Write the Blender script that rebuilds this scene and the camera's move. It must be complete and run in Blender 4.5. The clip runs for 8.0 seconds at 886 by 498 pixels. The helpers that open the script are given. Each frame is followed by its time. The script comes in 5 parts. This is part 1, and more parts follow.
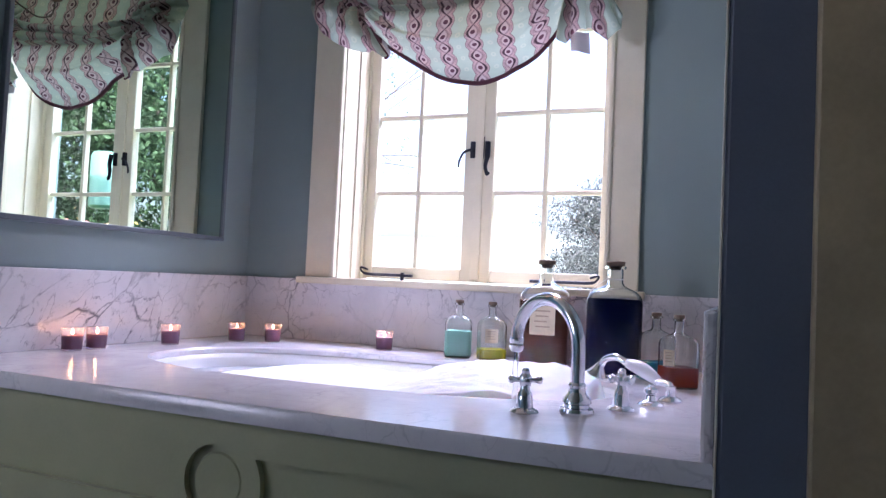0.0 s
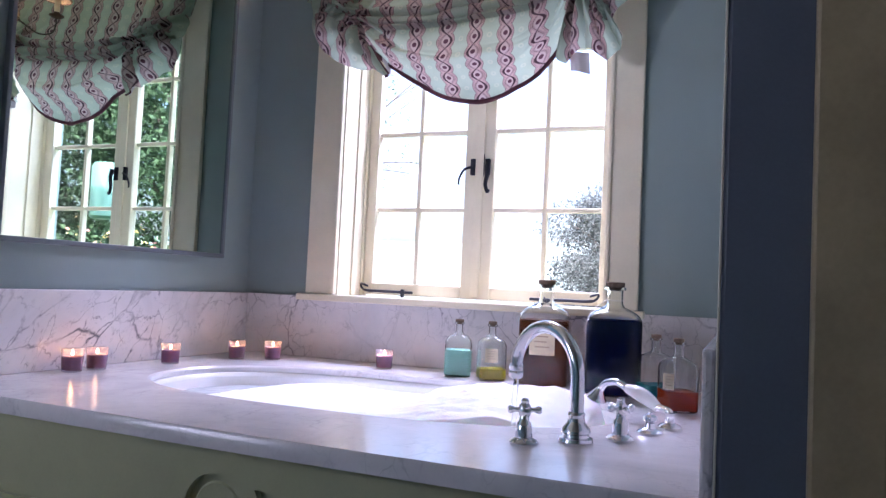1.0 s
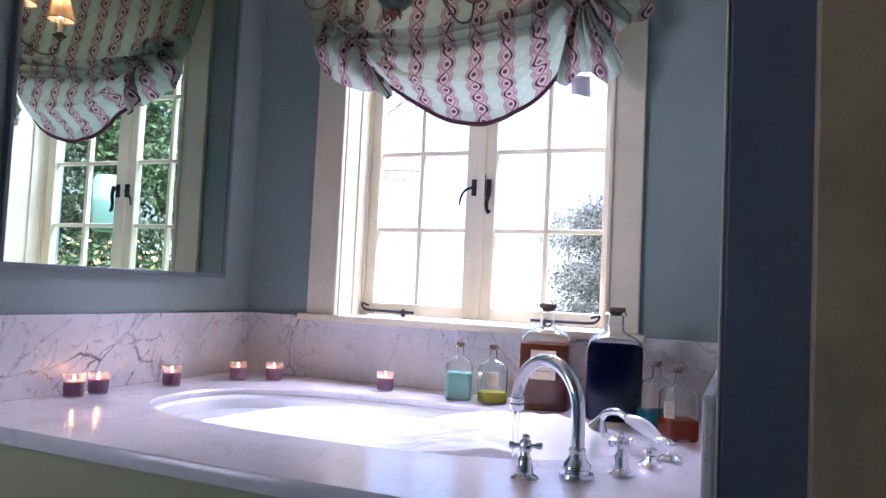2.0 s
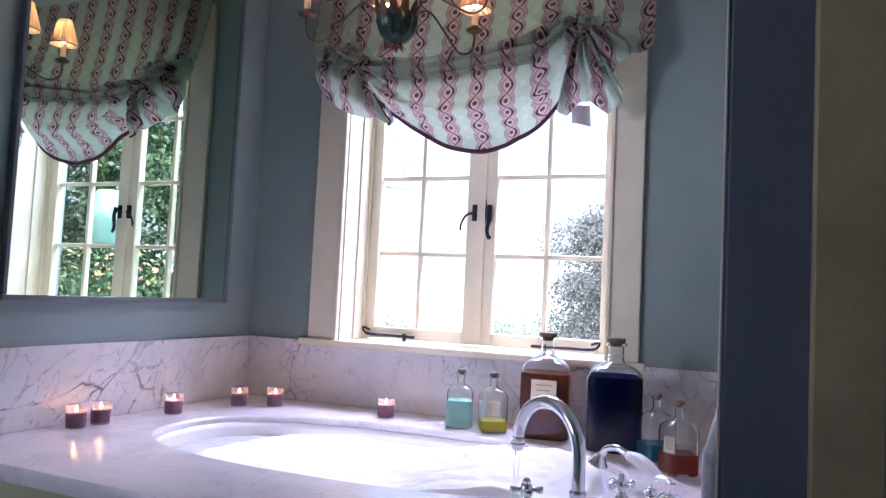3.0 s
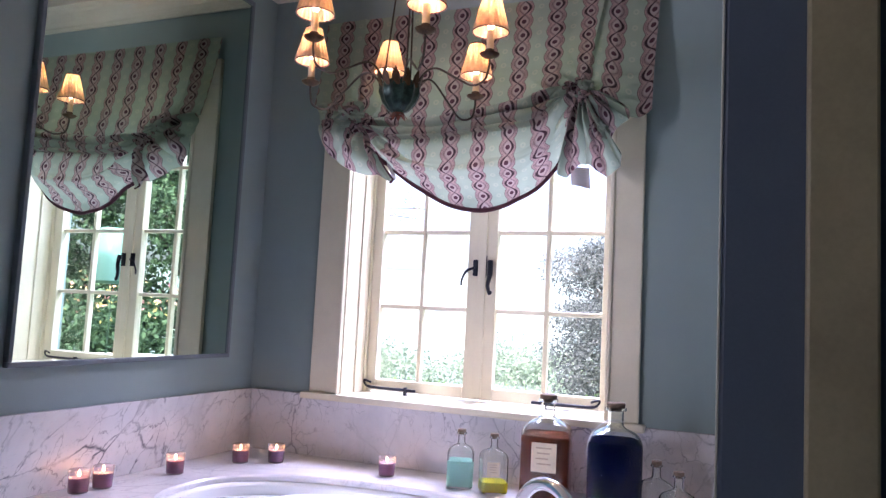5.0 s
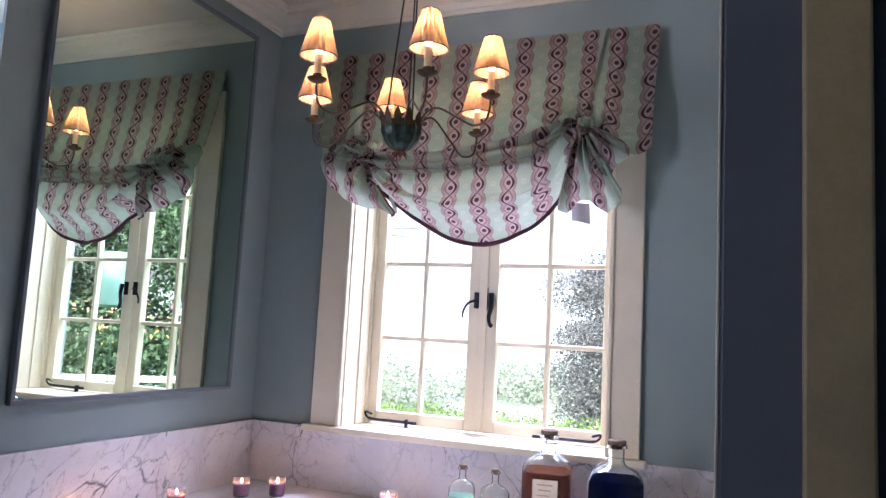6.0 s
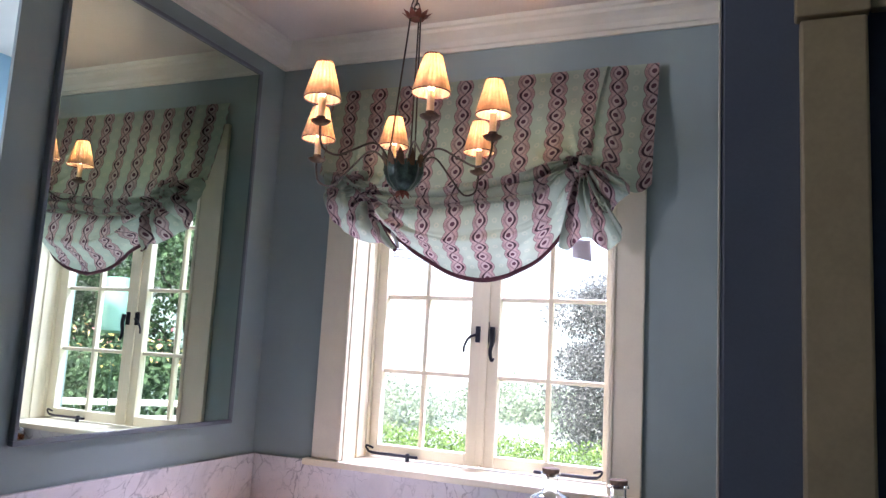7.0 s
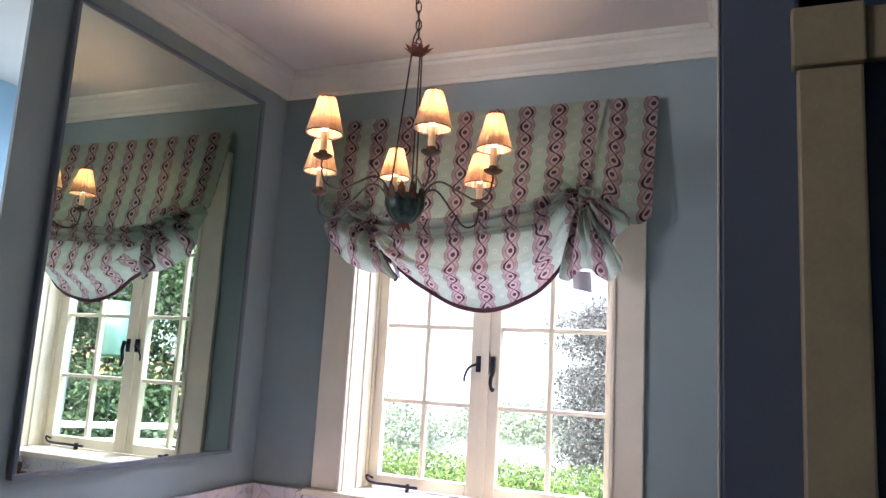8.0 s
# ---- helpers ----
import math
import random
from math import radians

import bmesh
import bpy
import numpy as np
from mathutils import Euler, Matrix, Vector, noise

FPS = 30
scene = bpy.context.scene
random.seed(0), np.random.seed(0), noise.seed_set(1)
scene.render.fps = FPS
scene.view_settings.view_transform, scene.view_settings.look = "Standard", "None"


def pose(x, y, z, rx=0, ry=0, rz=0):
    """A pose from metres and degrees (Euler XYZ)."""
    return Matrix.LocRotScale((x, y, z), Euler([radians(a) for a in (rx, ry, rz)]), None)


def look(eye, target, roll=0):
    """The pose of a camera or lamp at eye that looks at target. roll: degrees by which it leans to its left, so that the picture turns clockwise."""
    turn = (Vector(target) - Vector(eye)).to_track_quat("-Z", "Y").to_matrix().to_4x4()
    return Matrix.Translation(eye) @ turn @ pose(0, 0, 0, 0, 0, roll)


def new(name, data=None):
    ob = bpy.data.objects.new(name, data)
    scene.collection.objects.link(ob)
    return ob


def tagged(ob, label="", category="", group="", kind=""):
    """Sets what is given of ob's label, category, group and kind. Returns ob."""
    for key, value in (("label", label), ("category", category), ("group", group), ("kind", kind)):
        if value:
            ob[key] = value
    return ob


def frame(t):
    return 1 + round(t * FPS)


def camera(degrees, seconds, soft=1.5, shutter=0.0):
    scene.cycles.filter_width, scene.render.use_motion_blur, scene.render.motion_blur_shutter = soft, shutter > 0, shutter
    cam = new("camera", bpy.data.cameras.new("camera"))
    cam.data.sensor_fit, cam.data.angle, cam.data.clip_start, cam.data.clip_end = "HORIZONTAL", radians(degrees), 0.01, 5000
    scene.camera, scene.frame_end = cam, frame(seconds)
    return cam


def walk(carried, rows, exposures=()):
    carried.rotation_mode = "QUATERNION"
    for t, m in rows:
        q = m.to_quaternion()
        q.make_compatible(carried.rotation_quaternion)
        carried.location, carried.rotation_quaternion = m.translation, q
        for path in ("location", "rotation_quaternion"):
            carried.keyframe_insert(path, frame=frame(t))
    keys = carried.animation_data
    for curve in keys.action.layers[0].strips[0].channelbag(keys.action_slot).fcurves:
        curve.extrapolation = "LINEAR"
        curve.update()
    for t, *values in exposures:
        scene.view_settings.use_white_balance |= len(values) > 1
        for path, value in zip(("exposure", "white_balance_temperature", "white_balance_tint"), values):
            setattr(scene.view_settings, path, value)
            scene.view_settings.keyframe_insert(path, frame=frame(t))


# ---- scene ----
cam = camera(61.4, 8.0, soft=1.4)
PATH = [
    (0, (1.924, -2.563, 0.850), (1.168, -0.713, 0.937), 2.6),
    (0.5, (1.925, -2.565, 0.875), (1.168, -0.715, 0.967), 2.62),
    (1, (1.926, -2.568, 0.901), (1.168, -0.719, 0.999), 2.65),
    (1.5, (1.926, -2.571, 0.928), (1.166, -0.723, 1.032), 2.69),
    (3, (1.926, -2.594, 1.043), (1.165, -0.748, 1.165), 2.77),
    (3.5, (1.926, -2.604, 1.078), (1.166, -0.759, 1.208), 2.79),
    (4, (1.927, -2.614, 1.114), (1.167, -0.769, 1.255), 2.82),
    (4.5, (1.930, -2.622, 1.149), (1.168, -0.779, 1.305), 2.86),
    (6, (1.940, -2.650, 1.242), (1.171, -0.817, 1.461), 3.03),
    (6.5, (1.941, -2.663, 1.280), (1.171, -0.833, 1.520), 3.1),
    (7, (1.941, -2.673, 1.307), (1.171, -0.847, 1.572), 3.15),
    (7.5, (1.942, -2.681, 1.328), (1.171, -0.858, 1.615), 3.21),
    (8, (1.942, -2.688, 1.348), (1.172, -0.869, 1.663), 3.27),
]
EXPOSURES = [(0, 2.63, 5650, 29), (4, 2.64, 5700, 30), (8, 2.76, 6100, 29)]
walk(cam, [(t, look(eye, target, roll)) for t, eye, target, roll in PATH], EXPOSURES)

# ---- world and sun ----
world = bpy.data.worlds.new("sky")
scene.world = world
world.use_nodes = True
wn = world.node_tree.nodes
sky = wn.new("ShaderNodeTexSky")
sky.sky_type, sky.sun_disc = "NISHITA", False
sky.sun_elevation, sky.sun_rotation = radians(42), radians(184)
sky.air_density, sky.dust_density, sky.ozone_density = 1.0, 6.0, 0.8
wn["Background"].inputs["Strength"].default_value = 0.15
world.node_tree.links.new(sky.outputs["Color"], wn["Background"].inputs["Color"])
sun = new("sun", bpy.data.lights.new("sun", "SUN"))
sun.data.energy, sun.data.angle, sun.data.color = 2.6, radians(0.6), (1.0, 0.95, 0.86)
sun.matrix_world = look((-0.6, -8.9, 8), (0, 0, 0))
LAMP_WATTS = 0.46


def sky_lamp(name, eye, target, wide, high, watts, colour):
    """An area lamp that stands in for sky light at an opening."""
    a = new(name, bpy.data.lights.new(name, "AREA"))
    a.data.shape, a.data.size, a.data.size_y = "RECTANGLE", wide, high
    a.data.energy, a.data.color = watts, colour
    a.matrix_world = look(eye, target)
    return a


sky_lamp("sky_over_bath_window", (0.95, 0.95, 2.9), (0.9, -0.5, 0.75), 1.5, 1.0, 60, (0.81, 0.83, 1.0))
sky_lamp("sky_at_side_window", (-0.8, 0.19, 1.55), (-0.9, -1.5, 1.2), 0.88, 1.28, 4.5, (0.74, 0.92, 1.0))
# Unseen fill lamp, added to brighten the blind and the wall beside it.
sky_lamp("fill_at_west_opening", (-1.39, -3.72, 1.85), (0.85, -0.32, 2.25), 1.1, 1.05, 1.2, (0.93, 0.93, 1.0)).data.spread = radians(64)


# ---- materials ----
def nodes_of(name):
    m = bpy.data.materials.new(name)
    m.use_nodes = True
    return m, m.node_tree.nodes, m.node_tree.links, m.node_tree.nodes["Principled BSDF"]


def ramp_of(nodes, stops):
    r = nodes.new("ShaderNodeValToRGB")
    while len(r.color_ramp.elements) < len(stops):
        r.color_ramp.elements.new(0.5)
    for e, (p, c) in zip(r.color_ramp.elements, stops):
        e.position, e.color = p, (*c, 1) if len(c) == 3 else c
    return r


def noise_of(nodes, links, scale, detail=4.0, rough=0.55, distortion=0.0, coord="Object", stretch=None):
    tc = nodes.new("ShaderNodeTexCoord")
    n = nodes.new("ShaderNodeTexNoise")
    n.inputs["Scale"].default_value, n.inputs["Detail"].default_value = scale, detail
    n.inputs["Roughness"].default_value, n.inputs["Distortion"].default_value = rough, distortion
    if stretch:
        mp = nodes.new("ShaderNodeMapping")
        mp.inputs["Scale"].default_value = stretch
        links.new(tc.outputs[coord], mp.inputs["Vector"])
        links.new(mp.outputs["Vector"], n.inputs["Vector"])
    else:
        links.new(tc.outputs[coord], n.inputs["Vector"])
    return n


def math_of(nodes, links, op, a, b=None, clamp=False):
    n = nodes.new("ShaderNodeMath")
    n.operation, n.use_clamp = op, clamp
    for i, v in enumerate((a, b)):
        if v is None:
            continue
        if isinstance(v, (int, float)):
            n.inputs[i].default_value = v
        else:
            links.new(v, n.inputs[i])
    return n.outputs[0]


def mix_of(nodes, links, fac, a, b, mode="MIX"):
    n = nodes.new("ShaderNodeMix")
    n.data_type, n.blend_type = "RGBA", mode
    for sock, v in ((n.inputs[0], fac), (n.inputs[6], a), (n.inputs[7], b)):
        if isinstance(v, (int, float)):
            sock.default_value = v
        elif isinstance(v, tuple):
            sock.default_value = (*v, 1)
        else:
            links.new(v, sock)
    return n.outputs[2]


def surface(name, base, rough=0.5, metal=0.0, var=0.12, scale=5.0, bump=0.08, bscale=120.0, stretch=None, depth=0.002, **extra):
    """A plain surface with tone variation at two scales and a fine relief."""
    m, nodes, links, p = nodes_of(name)
    big = noise_of(nodes, links, scale, stretch=stretch)
    fine = noise_of(nodes, links, bscale, 3.0, stretch=stretch)
    dark, light = tuple(c * (1 - var) for c in base), tuple(min(1, c * (1 + var)) for c in base)
    r = ramp_of(nodes, [(0.3, dark), (0.7, light)])
    links.new(big.outputs["Fac"], r.inputs["Fac"])
    r2 = ramp_of(nodes, [(0.3, (1 - var * 0.6,) * 3), (0.7, (1, 1, 1))])
    links.new(fine.outputs["Fac"], r2.inputs["Fac"])
    links.new(mix_of(nodes, links, 1.0, r.outputs["Color"], r2.outputs["Color"], "MULTIPLY"), p.inputs["Base Color"])
    rr = math_of(nodes, links, "MULTIPLY_ADD", big.outputs["Fac"], 0.16)
    rr.node.inputs[2].default_value = max(0.0, rough - 0.08)
    links.new(rr, p.inputs["Roughness"])
    p.inputs["Metallic"].default_value = metal
    if bump:
        b = nodes.new("ShaderNodeBump")
        b.inputs["Strength"].default_value, b.inputs["Distance"].default_value = bump, depth
        links.new(fine.outputs["Fac"], b.inputs["Height"])
        links.new(b.outputs["Normal"], p.inputs["Normal"])
    for key, v in extra.items():
        p.inputs[key.replace("_", " ")].default_value = v
    return m


def marble_material(name, strength):
    """White marble with fine slanting grey veins that branch and break off, and cloudy patches."""
    m, nodes, links, p = nodes_of(name)
    tc = nodes.new("ShaderNodeTexCoord")
    veins = []
    for scale, width, warp, amount, lo, turn, seed in ((3.2, 0.017, 0.10, 1.0, 0.40, 0.62, 0.0), (6.4, 0.022, 0.07, 1.0, 0.40, 0.80, 5.2), (12.0, 0.030, 0.05, 0.9, 0.43, 0.35, 3.1), (26.0, 0.042, 0.03, 0.7, 0.50, 0.95, 9.4)):
        mp = nodes.new("ShaderNodeMapping")
        mp.vector_type = "TEXTURE"
        mp.inputs["Location"].default_value = (seed, seed * 1.7, seed * 0.6)
        mp.inputs["Rotation"].default_value = (-turn, turn * 0.8, 0.3)
        mp.inputs["Scale"].default_value = (0.85, 0.85, 2.1)
        links.new(tc.outputs["Object"], mp.inputs["Vector"])
        add = mp.outputs["Vector"]
        for ns, gain in ((scale * 0.7, 1.0), (scale * 5.0, 0.22)):
            n = nodes.new("ShaderNodeTexNoise")
            n.inputs["Scale"].default_value, n.inputs["Detail"].default_value, n.inputs["Roughness"].default_value = ns, 4, 0.55
            links.new(mp.outputs["Vector"], n.inputs["Vector"])
            off, total = nodes.new("ShaderNodeVectorMath"), nodes.new("ShaderNodeVectorMath")
            off.operation, total.operation = "MULTIPLY", "ADD"
            off.inputs[1].default_value = (warp * 2.2 * gain,) * 3
            links.new(n.outputs["Color"], off.inputs[0])
            links.new(add, total.inputs[0])
            links.new(off.outputs[0], total.inputs[1])
            add = total.outputs[0]
        v = nodes.new("ShaderNodeTexVoronoi")
        v.feature = "DISTANCE_TO_EDGE"
        v.inputs["Scale"].default_value = scale
        links.new(add, v.inputs["Vector"])
        line = math_of(nodes, links, "SUBTRACT", 1.0, math_of(nodes, links, "DIVIDE", v.outputs["Distance"], width, True), True)
        mask = noise_of(nodes, links, scale * 1.3, 5.0, 0.7)
        mr = ramp_of(nodes, [(lo, (0, 0, 0)), (lo + 0.2, (1, 1, 1))])
        links.new(mask.outputs["Fac"], mr.inputs["Fac"])
        veins.append(math_of(nodes, links, "MULTIPLY", math_of(nodes, links, "MULTIPLY", line, mr.outputs["Color"]), amount))
    v = veins[0]
    for w in veins[1:]:
        v = math_of(nodes, links, "MAXIMUM", v, w)
    patch = ramp_of(nodes, [(0.40, (0.16, 0.16, 0.16)), (0.62, (1, 1, 1))])
    links.new(noise_of(nodes, links, 2.4, 3.0, 0.6).outputs["Fac"], patch.inputs["Fac"])
    v = math_of(nodes, links, "MULTIPLY", v, patch.outputs["Color"])
    cloud = noise_of(nodes, links, 3.0, 6.0, 0.6, 0.8)
    cr = ramp_of(nodes, [(0.3, (0.60, 0.58, 0.60)), (0.65, (0.78, 0.75, 0.76))])
    links.new(cloud.outputs["Fac"], cr.inputs["Fac"])
    links.new(mix_of(nodes, links, math_of(nodes, links, "MULTIPLY", v, strength), cr.outputs["Color"], (0.09, 0.09, 0.12)), p.inputs["Base Color"])
    rr = math_of(nodes, links, "MULTIPLY_ADD", cloud.outputs["Fac"], 0.14)
    rr.node.inputs[2].default_value = 0.13
    links.new(rr, p.inputs["Roughness"])
    return m


def glass_material(name, tint=(1, 1, 1), rough=0.0, ior=1.48):
    m, nodes, links, p = nodes_of(name)
    p.inputs["Base Color"].default_value = (*tint, 1)
    p.inputs["Transmission Weight"].default_value, p.inputs["Roughness"].default_value, p.inputs["IOR"].default_value = 1.0, rough, ior
    return m


def pane_material():
    """Thin window glass: clear, with its own faint gloss."""
    m, nodes, links, p = nodes_of("thin window glass")
    nodes.remove(p)
    clear, gloss, mix = nodes.new("ShaderNodeBsdfTransparent"), nodes.new("ShaderNodeBsdfGlossy"), nodes.new("ShaderNodeMixShader")
    face = nodes.new("ShaderNodeLayerWeight")
    gain = math_of(nodes, links, "MULTIPLY_ADD", math_of(nodes, links, "POWER", face.outputs["Facing"], 4.0), 0.45)
    gain.node.inputs[2].default_value = 0.02
    clear.inputs["Color"].default_value = (0.97, 0.985, 0.98, 1)
    gloss.inputs["Roughness"].default_value = 0.01
    links.new(gain, mix.inputs["Fac"])
    links.new(clear.outputs[0], mix.inputs[1])
    links.new(gloss.outputs[0], mix.inputs[2])
    links.new(mix.outputs[0], nodes["Material Output"].inputs["Surface"])
    return m


def glow_material(name, colour, strength):
    m, nodes, links, p = nodes_of(name)
    p.inputs["Base Color"].default_value = (*colour, 1)
    p.inputs["Emission Color"].default_value, p.inputs["Emission Strength"].default_value = (*colour, 1), strength
    return m


WALL = surface("blue grey wall paint", (0.265, 0.335, 0.325), 0.55, var=0.06, scale=2.5, bump=0.12, bscale=220)
# Lit copy of WALL: daylight brightness is mixed into this paler blue.
WALL_PALE = surface("blue wall paint lightened for daylight", (0.33, 0.50, 0.60), 0.6, var=0.05, scale=2.0, bump=0.1, bscale=220)
# Shaded copy of WALL: the unlit look of the pier is in the colour.
PIER = surface("blue grey wall paint darkened for shade", (0.12, 0.14, 0.185), 0.55, var=0.1, scale=3.0, bump=0.15, bscale=180)
CREAM = surface("cream gloss paint", (0.82, 0.75, 0.58), 0.32, var=0.05, scale=7, bump=0.08, bscale=160)
TRIM = surface("beige eggshell paint", (0.46, 0.36, 0.21), 0.45, var=0.14, scale=6, bump=0.15, bscale=120)
CEIL = surface("warm white ceiling paint", (0.68, 0.61, 0.52), 0.8, var=0.06, scale=1.6, bump=0.15, bscale=90)
CROWN = surface("ivory cornice paint", (0.70, 0.66, 0.54), 0.45, var=0.05, scale=5, bump=0.08)
SAGE = surface("sage green cabinet paint", (0.42, 0.43, 0.26), 0.4, var=0.07, scale=5, bump=0.1, bscale=150)
FLOOR = surface("pale stone floor", (0.36, 0.33, 0.30), 0.35, var=0.15, scale=3)
# Dark blue deepened to hold the shade of the doorway and passage.
DARKDOOR = surface("dark blue paint deepened for shade", (0.05, 0.07, 0.13), 0.45, var=0.15, scale=4)
IRON = surface("blackened iron", (0.03, 0.032, 0.045), 0.45, 0.8, var=0.3, scale=40, bump=0.3, bscale=300)
MARBLE = marble_material("veined white marble", 1.0)
MARBLE_DECK = marble_material("faintly veined white marble", 0.5)
ENAMEL = surface("white enamel", (0.86, 0.86, 0.87), 0.09, var=0.02, scale=3, bump=0.0)
FRAME = surface("grey blue mirror frame paint", (0.14, 0.165, 0.19), 0.4, var=0.1, scale=9)
PANE = pane_material()
MIRROR, _n, _l, _p = nodes_of("silvered mirror glass")
_p.inputs["Base Color"].default_value, _p.inputs["Metallic"].default_value, _p.inputs["Roughness"].default_value = (0.60, 0.71, 0.64, 1), 1.0, 0.004


# ---- mesh helpers ----
def link_mesh(name, bm, material, smooth=False):
    me = bpy.data.meshes.new(name)
    bmesh.ops.recalc_face_normals(bm, faces=bm.faces)
    bm.to_mesh(me)
    bm.free()
    for mm in material if isinstance(material, (list, tuple)) else [material]:
        me.materials.append(mm)
    if smooth:
        for poly in me.polygons:
            poly.use_smooth = True
        me.set_sharp_from_angle(angle=radians(38 if smooth is True else smooth))
    return new(name, me)


def part(name, bm, material, parent, label="", smooth=False):
    ob = link_mesh(name, bm, material, smooth)
    ob.parent = parent
    ob.matrix_parent_inverse = parent.matrix_basis.inverted() if parent.parent is None else (parent.parent.matrix_basis @ parent.matrix_parent_inverse @ parent.matrix_basis).inverted()
    if label:
        ob["label"] = label
    return ob


def thing(name, at, label, category, group="", kind=""):
    ob = new(name)
    ob.location = at
    ob.empty_display_size = 0.05
    return tagged(ob, label, category, group, kind)


def add_box(bm, lo, hi, bevel=0.0, segments=2):
    vs = [bm.verts.new((x, y, z)) for x in (lo[0], hi[0]) for y in (lo[1], hi[1]) for z in (lo[2], hi[2])]
    fs = [bm.faces.new([vs[i] for i in f]) for f in ((0, 1, 3, 2), (4, 6, 7, 5), (0, 4, 5, 1), (2, 3, 7, 6), (0, 2, 6, 4), (1, 5, 7, 3))]
    if bevel:
        edges = list({e for f in fs for e in f.edges})
        bmesh.ops.bevel(bm, geom=edges, offset=bevel, segments=segments, affect="EDGES", profile=0.5)
    return bm


def box(lo, hi, bevel=0.0, segments=2):
    return add_box(bmesh.new(), lo, hi, bevel, segments)


def add_lathe(bm, profile, at=(0, 0, 0), seg=32, wave=None):
    """Turn (radius, height) pairs round the upright axis through at."""
    rings = []
    for r, z in profile:
        ring = []
        for k in range(seg):
            a = 2 * math.pi * k / seg
            rr = r * (1 + (wave(a, z) if wave else 0))
            ring.append(bm.verts.new((at[0] + rr * math.cos(a), at[1] + rr * math.sin(a), at[2] + z)))
        rings.append(ring)
    for a, b in zip(rings, rings[1:]):
        for k in range(seg):
            bm.faces.new((a[k], a[(k + 1) % seg], b[(k + 1) % seg], b[k]))
    return rings


def lathe(profile, at=(0, 0, 0), seg=32, caps=True, wave=None):
    bm = bmesh.new()
    rings = add_lathe(bm, profile, at, seg, wave)
    if caps:
        for r, (rad, _) in zip((rings[0], rings[-1]), (profile[0], profile[-1])):
            if rad > 1e-4:
                bm.faces.new(r)
    bmesh.ops.remove_doubles(bm, verts=bm.verts, dist=1e-5)
    return bm


def smooth_path(points, n=8):
    """A Catmull-Rom line through the points."""
    ps = [Vector(q) for q in points]
    ps = [2 * ps[0] - ps[1], *ps, 2 * ps[-1] - ps[-2]]
    out = []
    for a, b, c, d in zip(ps, ps[1:], ps[2:], ps[3:]):
        for k in range(n):
            t = k / n
            out.append(0.5 * (2 * b + (c - a) * t + (2 * a - 5 * b + 4 * c - d) * t * t + (3 * b - 3 * c + d - a) * t ** 3))
    return out + [ps[-2]]


def add_tube(bm, path, radius, seg=10, closed=False):
    """A round bar along a path; radius is a number or a function of 0 to 1."""
    n, rings, side = len(path), [], None
    for i, q in enumerate(path):
        if closed:
            d = path[(i + 1) % n] - path[i - 1]
        else:
            d = path[min(i + 1, n - 1)] - path[max(i - 1, 0)]
        d.normalize()
        if side is None:
            side = d.orthogonal().normalized()
        side = (side - d * side.dot(d)).normalized()
        up = d.cross(side)
        r = radius(i / max(1, n - 1)) if callable(radius) else radius
        rings.append([bm.verts.new(q + r * (math.cos(2 * math.pi * k / seg) * side + math.sin(2 * math.pi * k / seg) * up)) for k in range(seg)])
    pairs = list(zip(rings, rings[1:])) + ([(rings[-1], rings[0])] if closed else [])
    for a, b in pairs:
        for k in range(seg):
            bm.faces.new((a[k], a[(k + 1) % seg], b[(k + 1) % seg], b[k]))
    if not closed:
        bm.faces.new(rings[0])
        bm.faces.new(rings[-1])
    return bm


def tube(points, radius, seg=10, n=8):
    return add_tube(bmesh.new(), smooth_path(points, n), radius, seg)


def extrude_profile(profile, a, b, out, up=Vector((0, 0, 1))):
    """A moulding: (out, up) pairs swept from a to b."""
    bm = bmesh.new()
    a, b, out = Vector(a), Vector(b), Vector(out)
    ends = [[bm.verts.new(e + out * p + up * q) for p, q in profile] for e in (a, b)]
    n = len(profile)
    for k in range(n):
        bm.faces.new((ends[0][k], ends[0][(k + 1) % n], ends[1][(k + 1) % n], ends[1][k]))
    bm.faces.new(ends[0])
    bm.faces.new(ends[1][::-1])
    return bm


def structure(name, bm, material, label, smooth=False):
    return tagged(link_mesh(name, bm, material, smooth), label, name.split("_")[0], kind="structure")


# ---- the shell: alcove 1.80 wide, bath room round it ----
WR, ZC, ZD = 1.886, 2.60, 0.597
WX0, WX1, WZ0, WZ1 = 0.424, 1.494, 0.83, 2.18
YL, YR = -1.278, -1.36


def wall_with_hole(x0, x1, z1, hx0, hx1, hz0, hz1, y0, y1):
    bm = bmesh.new()
    add_box(bm, (x0, y0, 0), (hx0, y1, z1))
    add_box(bm, (hx1, y0, 0), (x1, y1, z1))
    add_box(bm, (hx0, y0, 0), (hx1, y1, hz0))
    add_box(bm, (hx0, y0, hz1), (hx1, y1, z1))
    return bm


structure("wall_north", wall_with_hole(-0.06, WR + 0.12, ZC, WX0, WX1, WZ0, WZ1, 0.0, 0.30), WALL, "blue-grey painted plaster wall with the window opening")
bm = bmesh.new()
low, high = [[bm.verts.new((x, y, z)) for x, y in ((0.0, YL), (0.0, 0.0), (-0.12, 0.0), (-0.12, -1.08), (-0.012, YL))] for z in (0.0, ZC)]
bm.faces.new(low)
bm.faces.new(high)
for k in range(5):
    bm.faces.new((low[k], low[(k + 1) % 5], high[(k + 1) % 5], high[k]))
structure("wall_west", bm, WALL, "blue-grey painted plaster wall that carries the mirror")
structure("wall_east", box((WR, YR + 0.01, 0), (WR + 0.11, 0.0, ZC)), WALL, "blue-grey painted plaster wall at the tap end of the bath")
